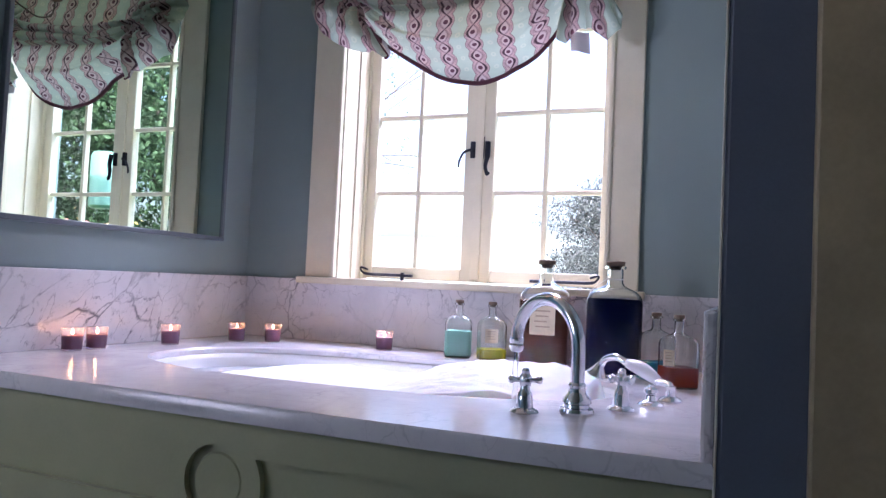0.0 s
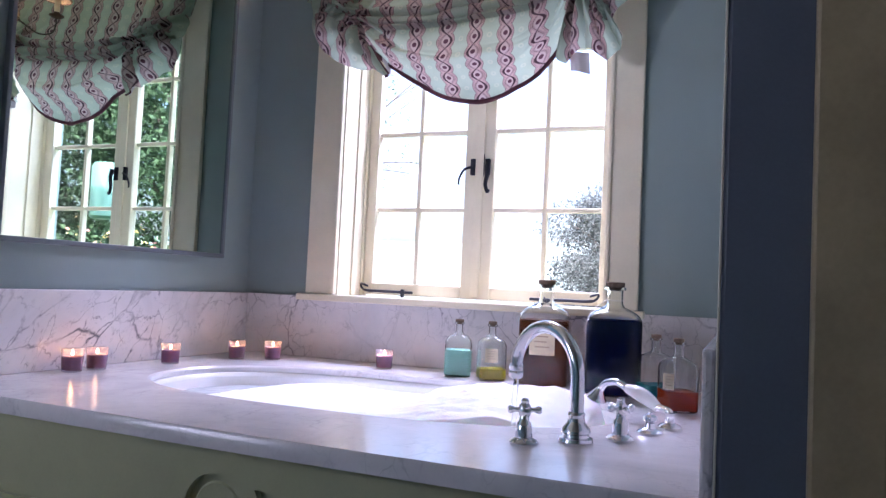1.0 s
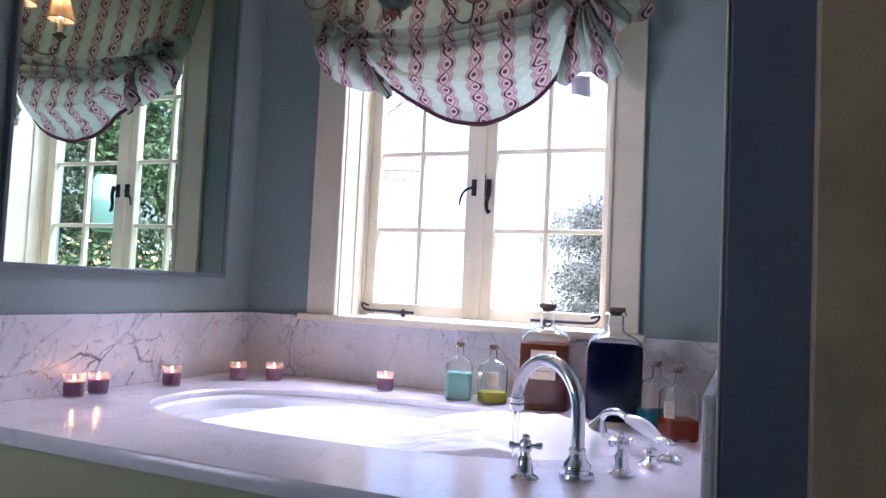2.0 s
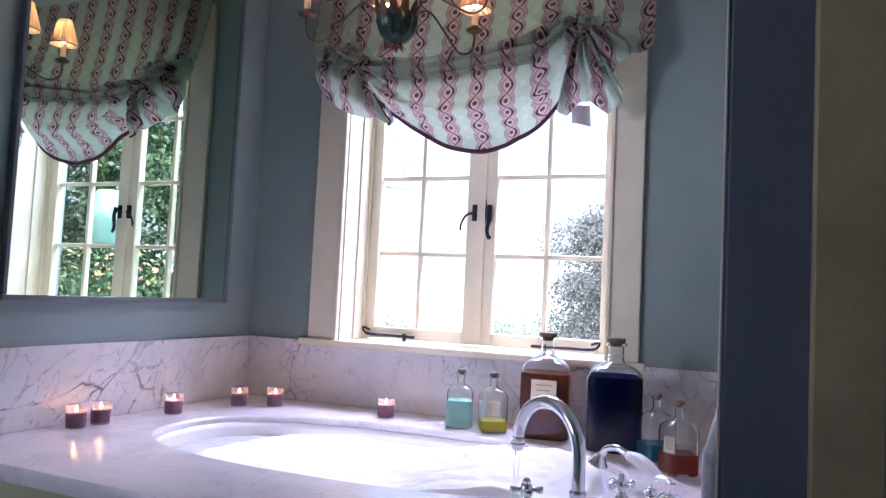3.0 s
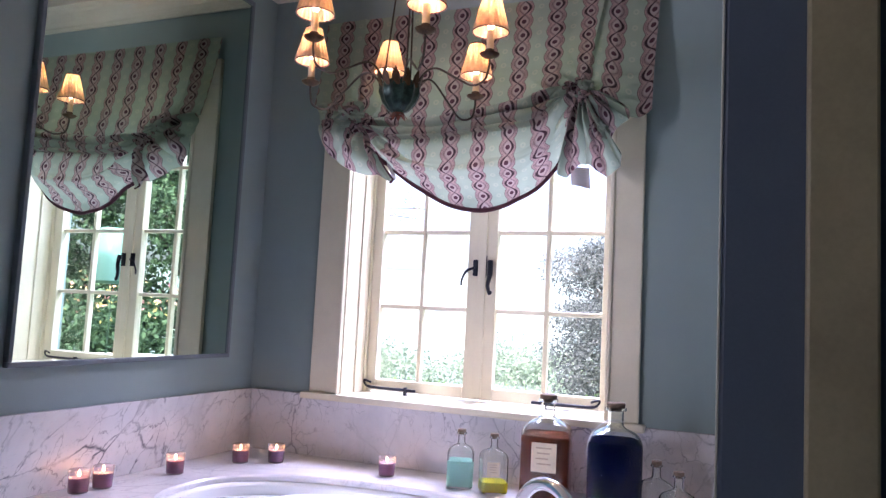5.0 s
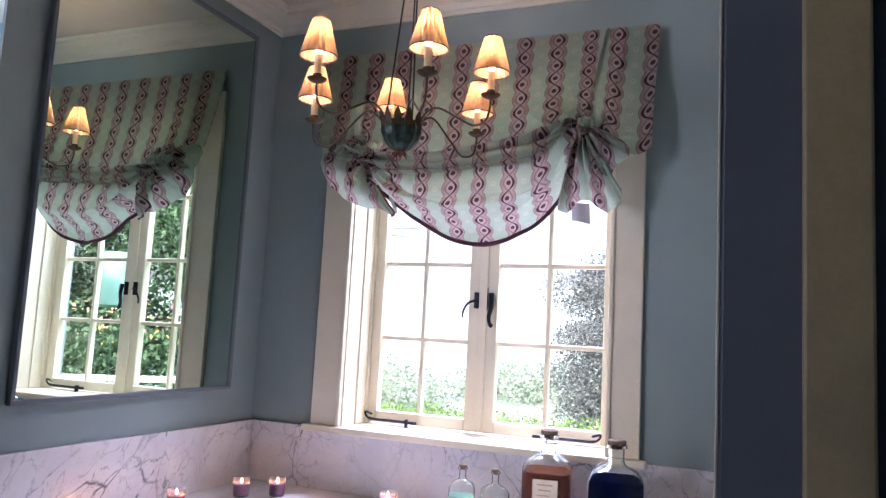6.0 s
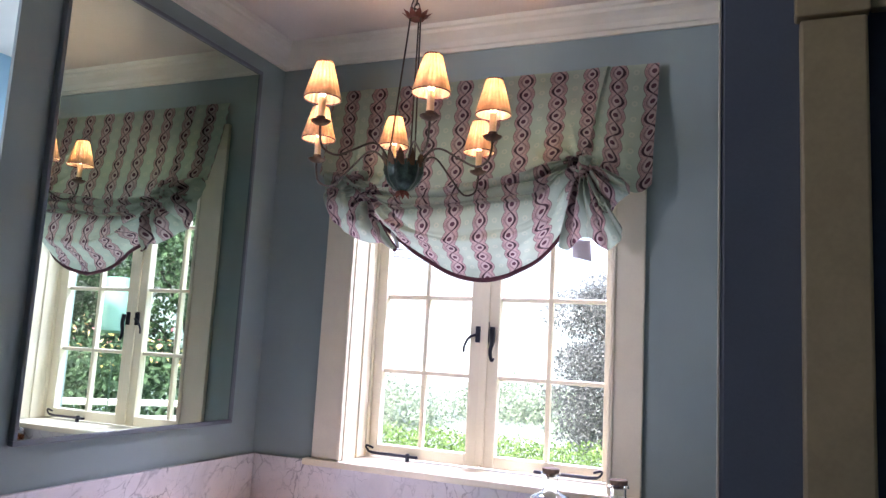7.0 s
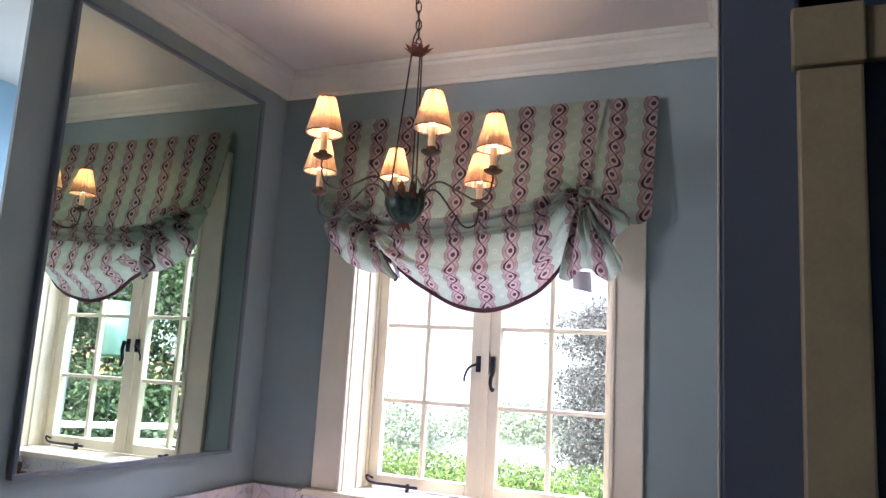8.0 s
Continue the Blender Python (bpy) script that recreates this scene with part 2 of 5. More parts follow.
structure("wall_pier", box((WR + 0.002, YR - 0.03, 0), (2.016, YR + 0.01, ZC), 0.008), PIER, "painted pier beside the doorway, shade put into its slate-blue colour")
structure("wall_doorhead", box((2.016, YR - 0.028, 2.06), (3.2, YR + 0.09, ZC)), PIER, "painted wall above the doorway, shade put into its slate-blue colour")
structure("wall_doorside", box((2.80, YR - 0.028, 0), (3.2, YR + 0.09, 2.06)), PIER, "painted wall beside the doorway, shade put into its slate-blue colour")
# The gap near the south end is invented, to hold the west fill lamp.
bm = bmesh.new()
for ya, yb, za, zb in ((-4.4, -4.3, 0, ZC), (-3.1, 0.22, 0, ZC), (-4.3, -3.1, 0, 1.25), (-4.3, -3.1, 2.4, ZC)):
    add_box(bm, (-1.5, ya, za), (-1.4, yb, zb))
structure("wall_far_west", bm, WALL_PALE, "sky-blue far wall, daylight put into its colour, with an added unseen opening")
structure("wall_side_bay", wall_with_hole(-1.4, -0.06, ZC, -1.25, -0.35, 0.9, 2.2, 0.0, 0.22), WALL_PALE, "sky-blue wall of the side bay, daylight put into its colour, with a window opening")
structure("wall_south", box((-1.5, -4.5, 0), (3.2, -4.4, ZC)), WALL, "plain blue-grey painted wall")
structure("wall_far_east", box((3.2, -4.5, 0), (3.3, 0.0, ZC)), WALL, "plain blue-grey painted side wall")
structure("wall_passage", box((2.0, -0.1, 0), (3.2, 0.0, ZC)), DARKDOOR, "passage wall with its lack of light put into a dark blue colour")
structure("floor", box((-1.5, -4.5, -0.1), (3.3, 0.22, 0.0)), FLOOR, "pale stone floor")
structure("ceiling", box((-1.5, -4.5, ZC), (3.3, 0.3, ZC + 0.12)), CEIL, "warm white plaster ceiling")

CROWN_P = [(0, -0.1), (0.012, -0.1), (0.016, -0.086), (0.022, -0.082), (0.03, -0.062), (0.046, -0.044), (0.064, -0.032), (0.068, -0.02), (0.078, -0.016), (0.084, -0.002), (0.084, 0.0), (0, 0.0)]
for nm, a, b, o in (("trim_cornice_north", (0, 0, ZC - 0.001), (WR, 0, ZC - 0.001), (0, -1, 0)),
                    ("trim_cornice_west", (0, YL, ZC - 0.0015), (0, 0, ZC - 0.0015), (1, 0, 0)),
                    ("trim_cornice_east", (WR, YR, ZC - 0.0015), (WR, 0, ZC - 0.0015), (-1, 0, 0))):
    structure(nm, extrude_profile(CROWN_P, a, b, o), CROWN, "ivory painted plaster cornice with stepped cove")

# Pale tube added for the highlight that runs down the pier's arris.
structure("trim_corner_bead", add_tube(bmesh.new(), [Vector((WR + 0.0015, YR - 0.0305, z)) for z in (0.002, ZC * 0.5, ZC - 0.002)], 0.0020, 10), CROWN, "slim pale tube added as the bright line on the pier's arris", True)
# door casing on the pier: upright, corner block and head
casing = thing("door_casing", (2.06, YR - 0.03, 0), "beige painted door casing with plain corner block", "door casing", kind="structure")
YC = YR - 0.03
part("upright", box((2.008, YC - 0.030, 0), (2.104, YC - 0.001, 1.858), 0.005), TRIM, casing)
part("corner_block", box((2.001, YC - 0.036, 1.862), (2.108, YC - 0.001, 1.962), 0.004), TRIM, casing)
part("head", box((2.110, YC - 0.024, 1.868), (2.80, YC - 0.001, 1.956), 0.003), TRIM, casing)
part("jamb", box((2.0165, YC + 0.0, 0), (2.106, YR + 0.1, 1.9), 0.002), TRIM, casing)
structure("door_panel", box((2.108, YR + 0.03, 0.01), (2.80, YR + 0.07, 2.05), 0.003), DARKDOOR, "dark blue painted door leaf with shade put into its colour")

# ---- window ----
win = thing("window_1", (0.948, 0.1, WZ0), "cream painted timber casement window with eight-pane leaves, shut", "window", kind="structure")
part("window_sill", box((0.269, -0.045, 0.82), (1.613, 0.0, 0.846), 0.006), CREAM, win)
part("sill_board", box((WX0 + 0.001, 0.0, 0.822), (WX1 - 0.001, 0.27, 0.845), 0.002), CREAM, win)
for nm, x0, x1 in (("casing_board", 0.298, WX0 + 0.004), ("casing_board", WX1 - 0.016, 1.589)):
    part(nm, box((x0, -0.022, 0.847), (x1, -0.001, 2.25), 0.004), CREAM, win)
part("casing_head", box((0.298, -0.024, 2.15), (1.589, -0.002, 2.27), 0.004), CREAM, win)
part("casing_bead", box((0.413, -0.03, 0.847), (0.4305, -0.0225, 2.14), 0.003), CREAM, win)
part("casing_bead", box((1.4755, -0.03, 0.847), (1.490, -0.0225, 2.14), 0.003), CREAM, win)
part("jamb_lining", box((WX0 + 0.0005, 0.0, 0.846), (WX0 + 0.008, 0.27, 2.17)), CREAM, win)
part("jamb_lining", box((WX1 - 0.008, 0.0, 0.846), (WX1 - 0.0005, 0.27, 2.17)), CREAM, win)
part("head_lining", box((WX0, 0.0, 2.16), (WX1, 0.27, 2.179)), CREAM, win)
for x0, x1, y0 in ((WX0 + 0.0085, 0.439, 0.10), (WX1 - 0.015, WX1 - 0.0085, 0.10), (0.439, 0.446, 0.165), (1.474, 1.479, 0.165)):
    part("stop", box((x0, y0, 0.846), (x1, 0.26, 2.16), 0.003), CREAM, win)


def casement(x0, x1, gx0, gx1, mx, y0, y1):
    leaf = part("leaf", box((x0, y0, 0.852), (gx0, y1, 2.156), 0.004), CREAM, win)
    part("stile", box((gx1, y0, 0.852), (x1, y1, 2.156), 0.004), CREAM, leaf)
    part("rail", box((gx0, y0 + 0.001, 0.852), (gx1, y1 - 0.001, 0.9), 0.004), CREAM, leaf)
    part("rail", box((gx0, y0 + 0.001, 2.11), (gx1, y1 - 0.001, 2.156), 0.004), CREAM, leaf)
    ym = (y0 + y1) / 2 + 0.004
    part("muntin", box((mx - 0.009, ym - 0.015, 0.9), (mx + 0.009, ym + 0.015, 2.11), 0.004), CREAM, leaf)
    for zm in (1.204, 1.517, 1.83):
        part("muntin", box((gx0, ym - 0.014, zm - 0.009), (gx1, ym + 0.014, zm + 0.009), 0.004), CREAM, leaf)
    zs = (0.902, 1.204, 1.517, 1.83, 2.11)
    for xa, xb in ((gx0, mx), (mx, gx1)):
        for za, zb in zip(zs, zs[1:]):
            pane = part("pane", box((xa + 0.001, ym - 0.002, za + 0.001), (xb - 0.001, ym + 0.002, zb - 0.001)), PANE, leaf)
            pane.visible_shadow = False
    return leaf


casement(0.4465, 0.940, 0.488, 0.877, 0.676, 0.183, 0.225)
casement(0.942, 1.4735, 0.999, 1.42, 1.204, 0.183, 0.225)
part("cover_strip", box((0.922, 0.173, 0.86), (0.958, 0.1825, 2.14), 0.003), CREAM, win)
# iron stays on the bottom rails and cockspur handles
for xs, xe in ((0.452, 0.685), (1.425, 1.17)):
    d = 1 if xe > xs else -1
    stay = part("stay", tube([(xs + d * 0.03, 0.160, 0.886), (xs - d * 0.0, 0.158, 0.894), (xs + d * 0.005, 0.156, 0.878), (xs + d * 0.03, 0.156, 0.868), (xs + d * 0.12, 0.156, 0.867), (xe, 0.156, 0.866)], lambda t: 0.0044 if t < 0.55 else 0.0058, 8), IRON, win, "black iron casement stay with curled end", True)
    part("stay_peg", box((xe - d * 0.044 - 0.005, 0.147, 0.846), (xe - d * 0.044 + 0.005, 0.166, 0.878), 0.002), IRON, stay)
for x, out in ((0.914, -1), (0.974, 1)):
    yk = 0.172 if out < 0 else 0.174
    hd = part("handle", box((x - 0.010, yk - 0.004, 1.340), (x + 0.010, 0.1828, 1.405), 0.003), IRON, win, "black iron cockspur handle")
    if out < 0:
        part("lever", tube([(x, yk - 0.012, 1.372), (x - 0.03, yk - 0.02, 1.358), (x - 0.048, yk - 0.02, 1.325), (x - 0.05, yk - 0.02, 1.30)], lambda t: 0.0058 - 0.002 * t, 8), IRON, hd, "", True)
    else:
        part("keeper", box((x - 0.024, yk + 0.001, 1.335), (x - 0.015, 0.1828, 1.425), 0.002), IRON, hd)
        part("lever", tube([(x + 0.006, yk - 0.016, 1.392), (x + 0.01, yk - 0.022, 1.35), (x + 0.002, yk - 0.024, 1.305), (x + 0.01, yk - 0.024, 1.272), (x + 0.018, yk - 0.024, 1.28)], lambda t: 0.011 - 0.006 * t, 8), IRON, hd, "", True)

# ---- mirror ----
mir = thing("wall_mirror", (0.0, -0.67, 0.98), "large wall mirror in a slim grey-blue painted frame", "mirror")
MY0, MY1, MZ0, MZ1 = -1.132, -0.197, 0.985, 2.41
part("glass", box((0.004, MY0, MZ0), (0.016, MY1, MZ1)), MIRROR, mir, "silvered mirror glass")
for nm, lo, hi in (("rail", (0.001, MY0 - 0.014, MZ0 - 0.016), (0.024, MY1 + 0.014, MZ0)), ("rail", (0.001, MY0 - 0.014, MZ1), (0.024, MY1 + 0.014, MZ1 + 0.016)),
                   ("side_rail", (0.001, MY0 - 0.014, MZ0), (0.024, MY0, MZ1)), ("side_rail", (0.001, MY1, MZ0), (0.024, MY1 + 0.014, MZ1))):
    part(nm, box(lo, hi, 0.003), FRAME, mir)

# ---- bath surround ----
CX, CY, RA, RB = 0.955, -0.662, 0.695, 0.365


def front_y(x):
    t = x / WR
    return -1.318 - 0.054 * t - 0.016 * math.sin(math.pi * t)


def oval(a, cx=CX, cy=CY, ra=RA, rb=RB, power=2.5):
    c, s_ = math.cos(a), math.sin(a)
    return (cx + ra * math.copysign(abs(c) ** (2 / power), c), cy + rb * math.copysign(abs(s_) ** (2 / power), s_))


def deck_mesh():
    bm = bmesh.new()
    n, th = 96, 0.037
    inner = [oval(2 * math.pi * k / n) for k in range(n)]
    outer = []
    for x, y in inner:
        dx, dy = x - CX, y - CY
        t = 1e9
        if dx > 1e-6: t = min(t, (WR - 0.001 - CX) / dx)
        if dx < -1e-6: t = min(t, (0.001 - CX) / dx)
        if dy > 1e-6: t = min(t, (-0.001 - CY) / dy)
        if dy < -1e-6:
            lo, hi = 0.0, 8.0
            for _ in range(40):
                mid = (lo + hi) / 2
                if CY + dy * mid > front_y(min(max(CX + dx * mid, 0), WR)):
                    lo = mid
                else:
                    hi = mid
            t = min(t, lo)
        outer.append((CX + dx * t, CY + dy * t))
    for cx, cy in ((0.001, -0.001), (WR - 0.001, -0.001), (0.001, front_y(0)), (WR - 0.001, front_y(WR))):
        k = min(range(n), key=lambda i: (outer[i][0] - cx) ** 2 + (outer[i][1] - cy) ** 2)
        outer[k] = (cx, cy)
    b = 0.006
    rows = []
    def shrink(pts, d):
        return [(x + (CX - x) * d / RA, y + (CY - y) * d / RB) for x, y in pts]
    layers = [(outer, ZD - th), (outer, ZD - b), (shrink(outer, b * 0.4), ZD), (shrink(inner, -b), ZD), (inner, ZD - b), (inner, ZD - 0.02)]
    for pts, z in layers:
        rows.append([bm.verts.new((x, y, z)) for x, y in pts])
    for a, c in zip(rows, rows[1:] + rows[:1]):
        for k in range(n):
            bm.faces.new((a[k], a[(k + 1) % n], c[(k + 1) % n], c[k]))
    return bm


deck = tagged(link_mesh("bath_deck", deck_mesh(), MARBLE_DECK, True), "white marble bath deck with grey veins and an oval cut-out", "deck", kind="structure")
structure("trim_backsplash_north", box((0.0225, -0.022, ZD), (WR - 0.0215, -0.001, 0.8365), 0.003), MARBLE, "veined white marble upstand under the window")
structure("trim_backsplash_west", box((0.001, YL + 0.01, ZD), (0.022, -0.001, 0.8365), 0.003), MARBLE, "veined white marble upstand under the mirror")
structure("trim_backsplash_east", box((WR - 0.021, YR - 0.006, ZD - 0.04), (WR - 0.001, -0.001, 0.825), 0.006), MARBLE, "white marble upstand with rounded end at the taps")

def tub_shell(rings, closed):
    bm = bmesh.new()
    rows = [[bm.verts.new((*oval(2 * math.pi * k / 96, ra=RA - inset, rb=RB - inset), z)) for k in range(96)] for inset, z in rings]
    for a, c in zip(rows, rows[1:]):
        for k in range(96):
            bm.faces.new((a[k], a[(k + 1) % 96], c[(k + 1) % 96], c[k]))
    if closed:
        bm.faces.new(rows[-1])
    return bm


tub = thing("bath_tub", (CX, CY, ZD - 0.46), "white enamel oval bath set under the marble deck", "bath tub")
part("rim", tub_shell(((-0.006, ZD - 0.021), (0.004, ZD - 0.0215), (0.008, ZD - 0.0245), (0.0125, ZD - 0.034)), False), ENAMEL, tub, "rolled white rim", True)
part("basin", tub_shell(((0.013, ZD - 0.034), (0.02, ZD - 0.12), (0.035, ZD - 0.24), (0.07, ZD - 0.36), (0.16, ZD - 0.42), (0.3, ZD - 0.435)), True), ENAMEL, tub, "deep white basin", True)

# front panel with raised panels round a ring
pan = thing("bath_surround", (0.9, -1.33, 0), "sage green panelled bath front with a turned ring", "bath panel")
def panel_front(x, z, d=0.0):
    return Vector((x, front_y(x) + 0.035 - d, z))
bm = bmesh.new()
N = 40
g = [[bm.verts.new(panel_front(0.002 + (WR - 0.004) * i / N, z)) for i in range(N + 1)] for z in (0.0, ZD - 0.0385)]
h2 = [[bm.verts.new(panel_front(0.002 + (WR - 0.004) * i / N, z, -0.02)) for i in range(N + 1)] for z in (0.0, ZD - 0.0385)]
for i in range(N):
    bm.faces.new((g[0][i], g[0][i + 1], g[1][i + 1], g[1][i]))
    bm.faces.new((h2[0][i], h2[1][i], h2[1][i + 1], h2[0][i + 1]))
part("board", bm, SAGE, pan)

# carved frieze board: two sunk panels with hollow ends round a sunk ring
def sunk_outline(x0, x1, z0, z1, left_hollow, right_hollow, rc=0.113, zc=0.432, xc=0.957):
    pts = []
    def arc(side):
        out = []
        for k in range(9):
            z = z0 + (z1 - z0) * k / 8
            dx = math.sqrt(max(0, rc * rc - (z - zc) ** 2))
            out.append((xc + side * dx, z))
        return out
    right = arc(-1) if right_hollow else [(x1, z0), (x1, z1)]
    left = arc(1) if left_hollow else [(x0, z0), (x0, z1)]
    nb = 14
    xa, xb = left[0][0], right[0][0]
    bottom = [(xa + (xb - xa) * k / nb, z0) for k in range(1, nb)]
    xa, xb = left[-1][0], right[-1][0]
    top = [(xb + (xa - xb) * k / nb, z1) for k in range(1, nb)]
    return bottom + right + top + left[::-1]


def frieze_mesh():
    bm = bmesh.new()
    loops = [sunk_outline(0.02, 0.82, 0.374, 0.49, False, True), sunk_outline(1.0, 1.86, 0.374, 0.49, True, False),
             [(0.957 + 0.075 * math.cos(2 * math.pi * k / 40), 0.432 + 0.075 * math.sin(2 * math.pi * k / 40)) for k in range(40)],
             sunk_outline(0.02, 0.84, 0.10, 0.32, False, False), sunk_outline(1.03, 1.86, 0.10, 0.32, False, False)]
    n = 40
    rim = [(0.003 + 1.879 * k / n, 0.004) for k in range(n + 1)] + [(1.882 - 1.879 * k / n, ZD - 0.0385) for k in range(n + 1)]
    edges = []
    for lp in [rim] + loops:
        vs = [bm.verts.new((x, 0, z)) for x, z in lp]
        edges += [bm.edges.new((vs[k], vs[(k + 1) % len(vs)])) for k in range(len(vs))]
    bmesh.ops.triangle_fill(bm, use_beauty=True, use_dissolve=False, edges=edges)
    def inside(x, z, lp):
        hit = False
        for (xa, za), (xb, zb) in zip(lp, lp[1:] + lp[:1]):
            if (za > z) != (zb > z) and x < (xb - xa) * (z - za) / (zb - za) + xa:
                hit = not hit
        return hit
    bad = [f for f in bm.faces if any(inside(f.calc_center_median().x, f.calc_center_median().z, lp) for lp in loops)]
    bmesh.ops.delete(bm, geom=bad, context="FACES_ONLY")
    ext = bmesh.ops.extrude_face_region(bm, geom=list(bm.faces))
    for v in ext["geom"]:
        if isinstance(v, bmesh.types.BMVert):
            v.co.y += 0.0145
    for v in bm.verts:
        v.co.y += front_y(v.co.x) + 0.02
    return bm


part("frieze", frieze_mesh(), SAGE, pan)
part("medallion", lathe([(0.0, 0.004), (0.054, 0.004), (0.058, 0.0)], seg=40), SAGE, pan).matrix_basis = Matrix.Translation((0.957, front_y(0.957) + 0.0349, 0.432)) @ pose(0, 0, 0, 90)
bpy.data.objects["medallion"].matrix_parent_inverse = pan.matrix_basis.inverted()

# ---- garden ----
def leaf_material(name, a, b, trans=0.35):
    m, nodes, links, p = nodes_of(name)
    geo = nodes.new("ShaderNodeNewGeometry")
    r = ramp_of(nodes, [(0.0, a), (0.6, b), (1.0, tuple(min(1, c * 1.3) for c in b))])
    links.new(geo.outputs["Random Per Island"], r.inputs["Fac"])
    links.new(r.outputs["Color"], p.inputs["Base Color"])
    p.inputs["Roughness"].default_value, p.inputs["Specular IOR Level"].default_value = 0.65, 0.2
    tr, mx = nodes.new("ShaderNodeBsdfTranslucent"), nodes.new("ShaderNodeMixShader")
    links.new(r.outputs["Color"], tr.inputs["Color"])
    mx.inputs["Fac"].default_value = trans
    links.new(p.outputs[0], mx.inputs[1])
    links.new(tr.outputs[0], mx.inputs[2])
    links.new(mx.outputs[0], nodes["Material Output"].inputs["Surface"])
    return m


LEAF_A = leaf_material("mid green leaves", (0.03, 0.06, 0.035), (0.09, 0.15, 0.08))
LEAF_B = leaf_material("deep green leaves", (0.022, 0.045, 0.03), (0.065, 0.115, 0.065))
LEAF_H = leaf_material("hedge leaves", (0.05, 0.10, 0.03), (0.14, 0.24, 0.07))
LEAF_S = leaf_material("grey green leaves", (0.05, 0.058, 0.06), (0.11, 0.125, 0.12))
# Leaf green paled, so distance haze sits in the colour itself.
LEAF_F = leaf_material("leaves paled for haze and glare", (0.11, 0.16, 0.11), (0.20, 0.26, 0.18))
BARK = surface("grey brown bark", (0.12, 0.10, 0.085), 0.85, var=0.35, scale=14, bump=0.6, bscale=60, depth=0.02)
GRASS = surface("mown lawn", (0.13, 0.19, 0.06), 0.8, var=0.3, scale=0.8, bump=0.5, bscale=40, depth=0.02)
# Aerial haze painted in: hillside green greyed and lightened.
HILL = surface("far hillside paled for haze", (0.22, 0.28, 0.25), 0.9, var=0.35, scale=0.09, bump=0.4, bscale=0.6, depth=0.6)
WHITE = surface("white garden paint", (0.8, 0.8, 0.78), 0.5, var=0.06, scale=5)
PETAL = leaf_material("pink and yellow petals", (0.70, 0.25, 0.32), (0.85, 0.65, 0.25), 0.3)
ZG = -0.42


def leaves_mesh(rng, centres, count, size, shell=0.55):
    """Small folded leaves strewn through egg-shaped clumps (centre, radii)."""
    vol = np.array([r[0] * r[1] * r[2] for _, r in centres]) ** 0.67
    pick = rng.choice(len(centres), count, p=vol / vol.sum())
    d = rng.normal(size=(count, 3))
    d /= np.linalg.norm(d, axis=1)[:, None]
    rad = shell + (1 - shell) * rng.random(count) ** 0.5
    c = np.array([q for q, _ in centres])[pick]
    r = np.array([q for _, q in centres])[pick]
    pos = c + d * r * (rad * (1 + 0.15 * rng.normal(size=count)))[:, None]
    a = rng.normal(size=(count, 3)) + d * 0.3
    a /= np.linalg.norm(a, axis=1)[:, None]
    b = np.cross(a, d + 0.6 * rng.normal(size=(count, 3)))
    b /= np.linalg.norm(b, axis=1)[:, None] + 1e-9
    n = np.cross(a, b)
    L = (size * (0.6 + 0.8 * rng.random(count)))[:, None]
    v = np.stack([pos - a * L * 0.5, pos + b * L * 0.28 + n * L * 0.06, pos + a * L * 0.5, pos - b * L * 0.28 + n * L * 0.06], 1).reshape(-1, 3)
    f = np.arange(count * 4).reshape(-1, 4)
    f = np.concatenate([f[:, [0, 1, 2]], f[:, [0, 2, 3]]])
    me = bpy.data.meshes.new("crown")
    me.from_pydata(v.tolist(), [], f.tolist())
    return me


def tree(name, at, height, spread, count, leaf, material, label, seed, low=0.2, clumps=26, bare=0):
    rng = np.random.default_rng(seed)
    t = thing(name, at, label, "tree")
    bm = bmesh.new()
    base = Vector(at)
    top = base + Vector((0.15 * spread, 0.1 * spread, height * 0.72))
    add_tube(bm, smooth_path([base - Vector((0, 0, 0.1)), base + Vector((0.05, 0.02, height * 0.3)), top], 8), lambda q: 0.014 * height * (1 - 0.7 * q), 8)
    centres = []
    for k in range(clumps):
        az, up = rng.random() * 2 * math.pi, rng.random()
        rr = spread * (0.35 + 0.65 * rng.random()) * (0.55 + 0.45 * math.sin(math.pi * (0.15 + 0.8 * up)))
        c = base + Vector((rr * math.cos(az), rr * math.sin(az), height * (low + (1 - low) * up)))
        s = spread * (0.22 + 0.2 * rng.random())
        centres.append((tuple(c), (s, s, s * 0.75)))
        st = base + Vector((0.03, 0.02, height * min(0.68, max(0.15, low + 0.5 * up * (1 - low)))))
        add_tube(bm, smooth_path([st, st.lerp(c, 0.5) + Vector((0, 0, 0.08 * height)), c], 4), lambda q: 0.006 * height * (1 - 0.8 * q), 5)
    for k in range(bare):
        az = rng.random() * 2 * math.pi
        st = base + Vector((0, 0, height * (0.5 + 0.3 * rng.random())))
        e = st + Vector((spread * 1.3 * math.cos(az), spread * 1.3 * math.sin(az), height * 0.45 * rng.random()))
        add_tube(bm, smooth_path([st, st.lerp(e, 0.5) + Vector((0, 0, 0.1)), e], 5), lambda q: 0.003 * height * (1 - 0.8 * q), 5)
    part("trunk", bm, BARK, t)
    me = leaves_mesh(rng, centres, count, leaf)
    me.materials.append(material)
    crown = new("crown", me)
    crown.parent, crown.matrix_parent_inverse = t, t.matrix_basis.inverted()
    return t


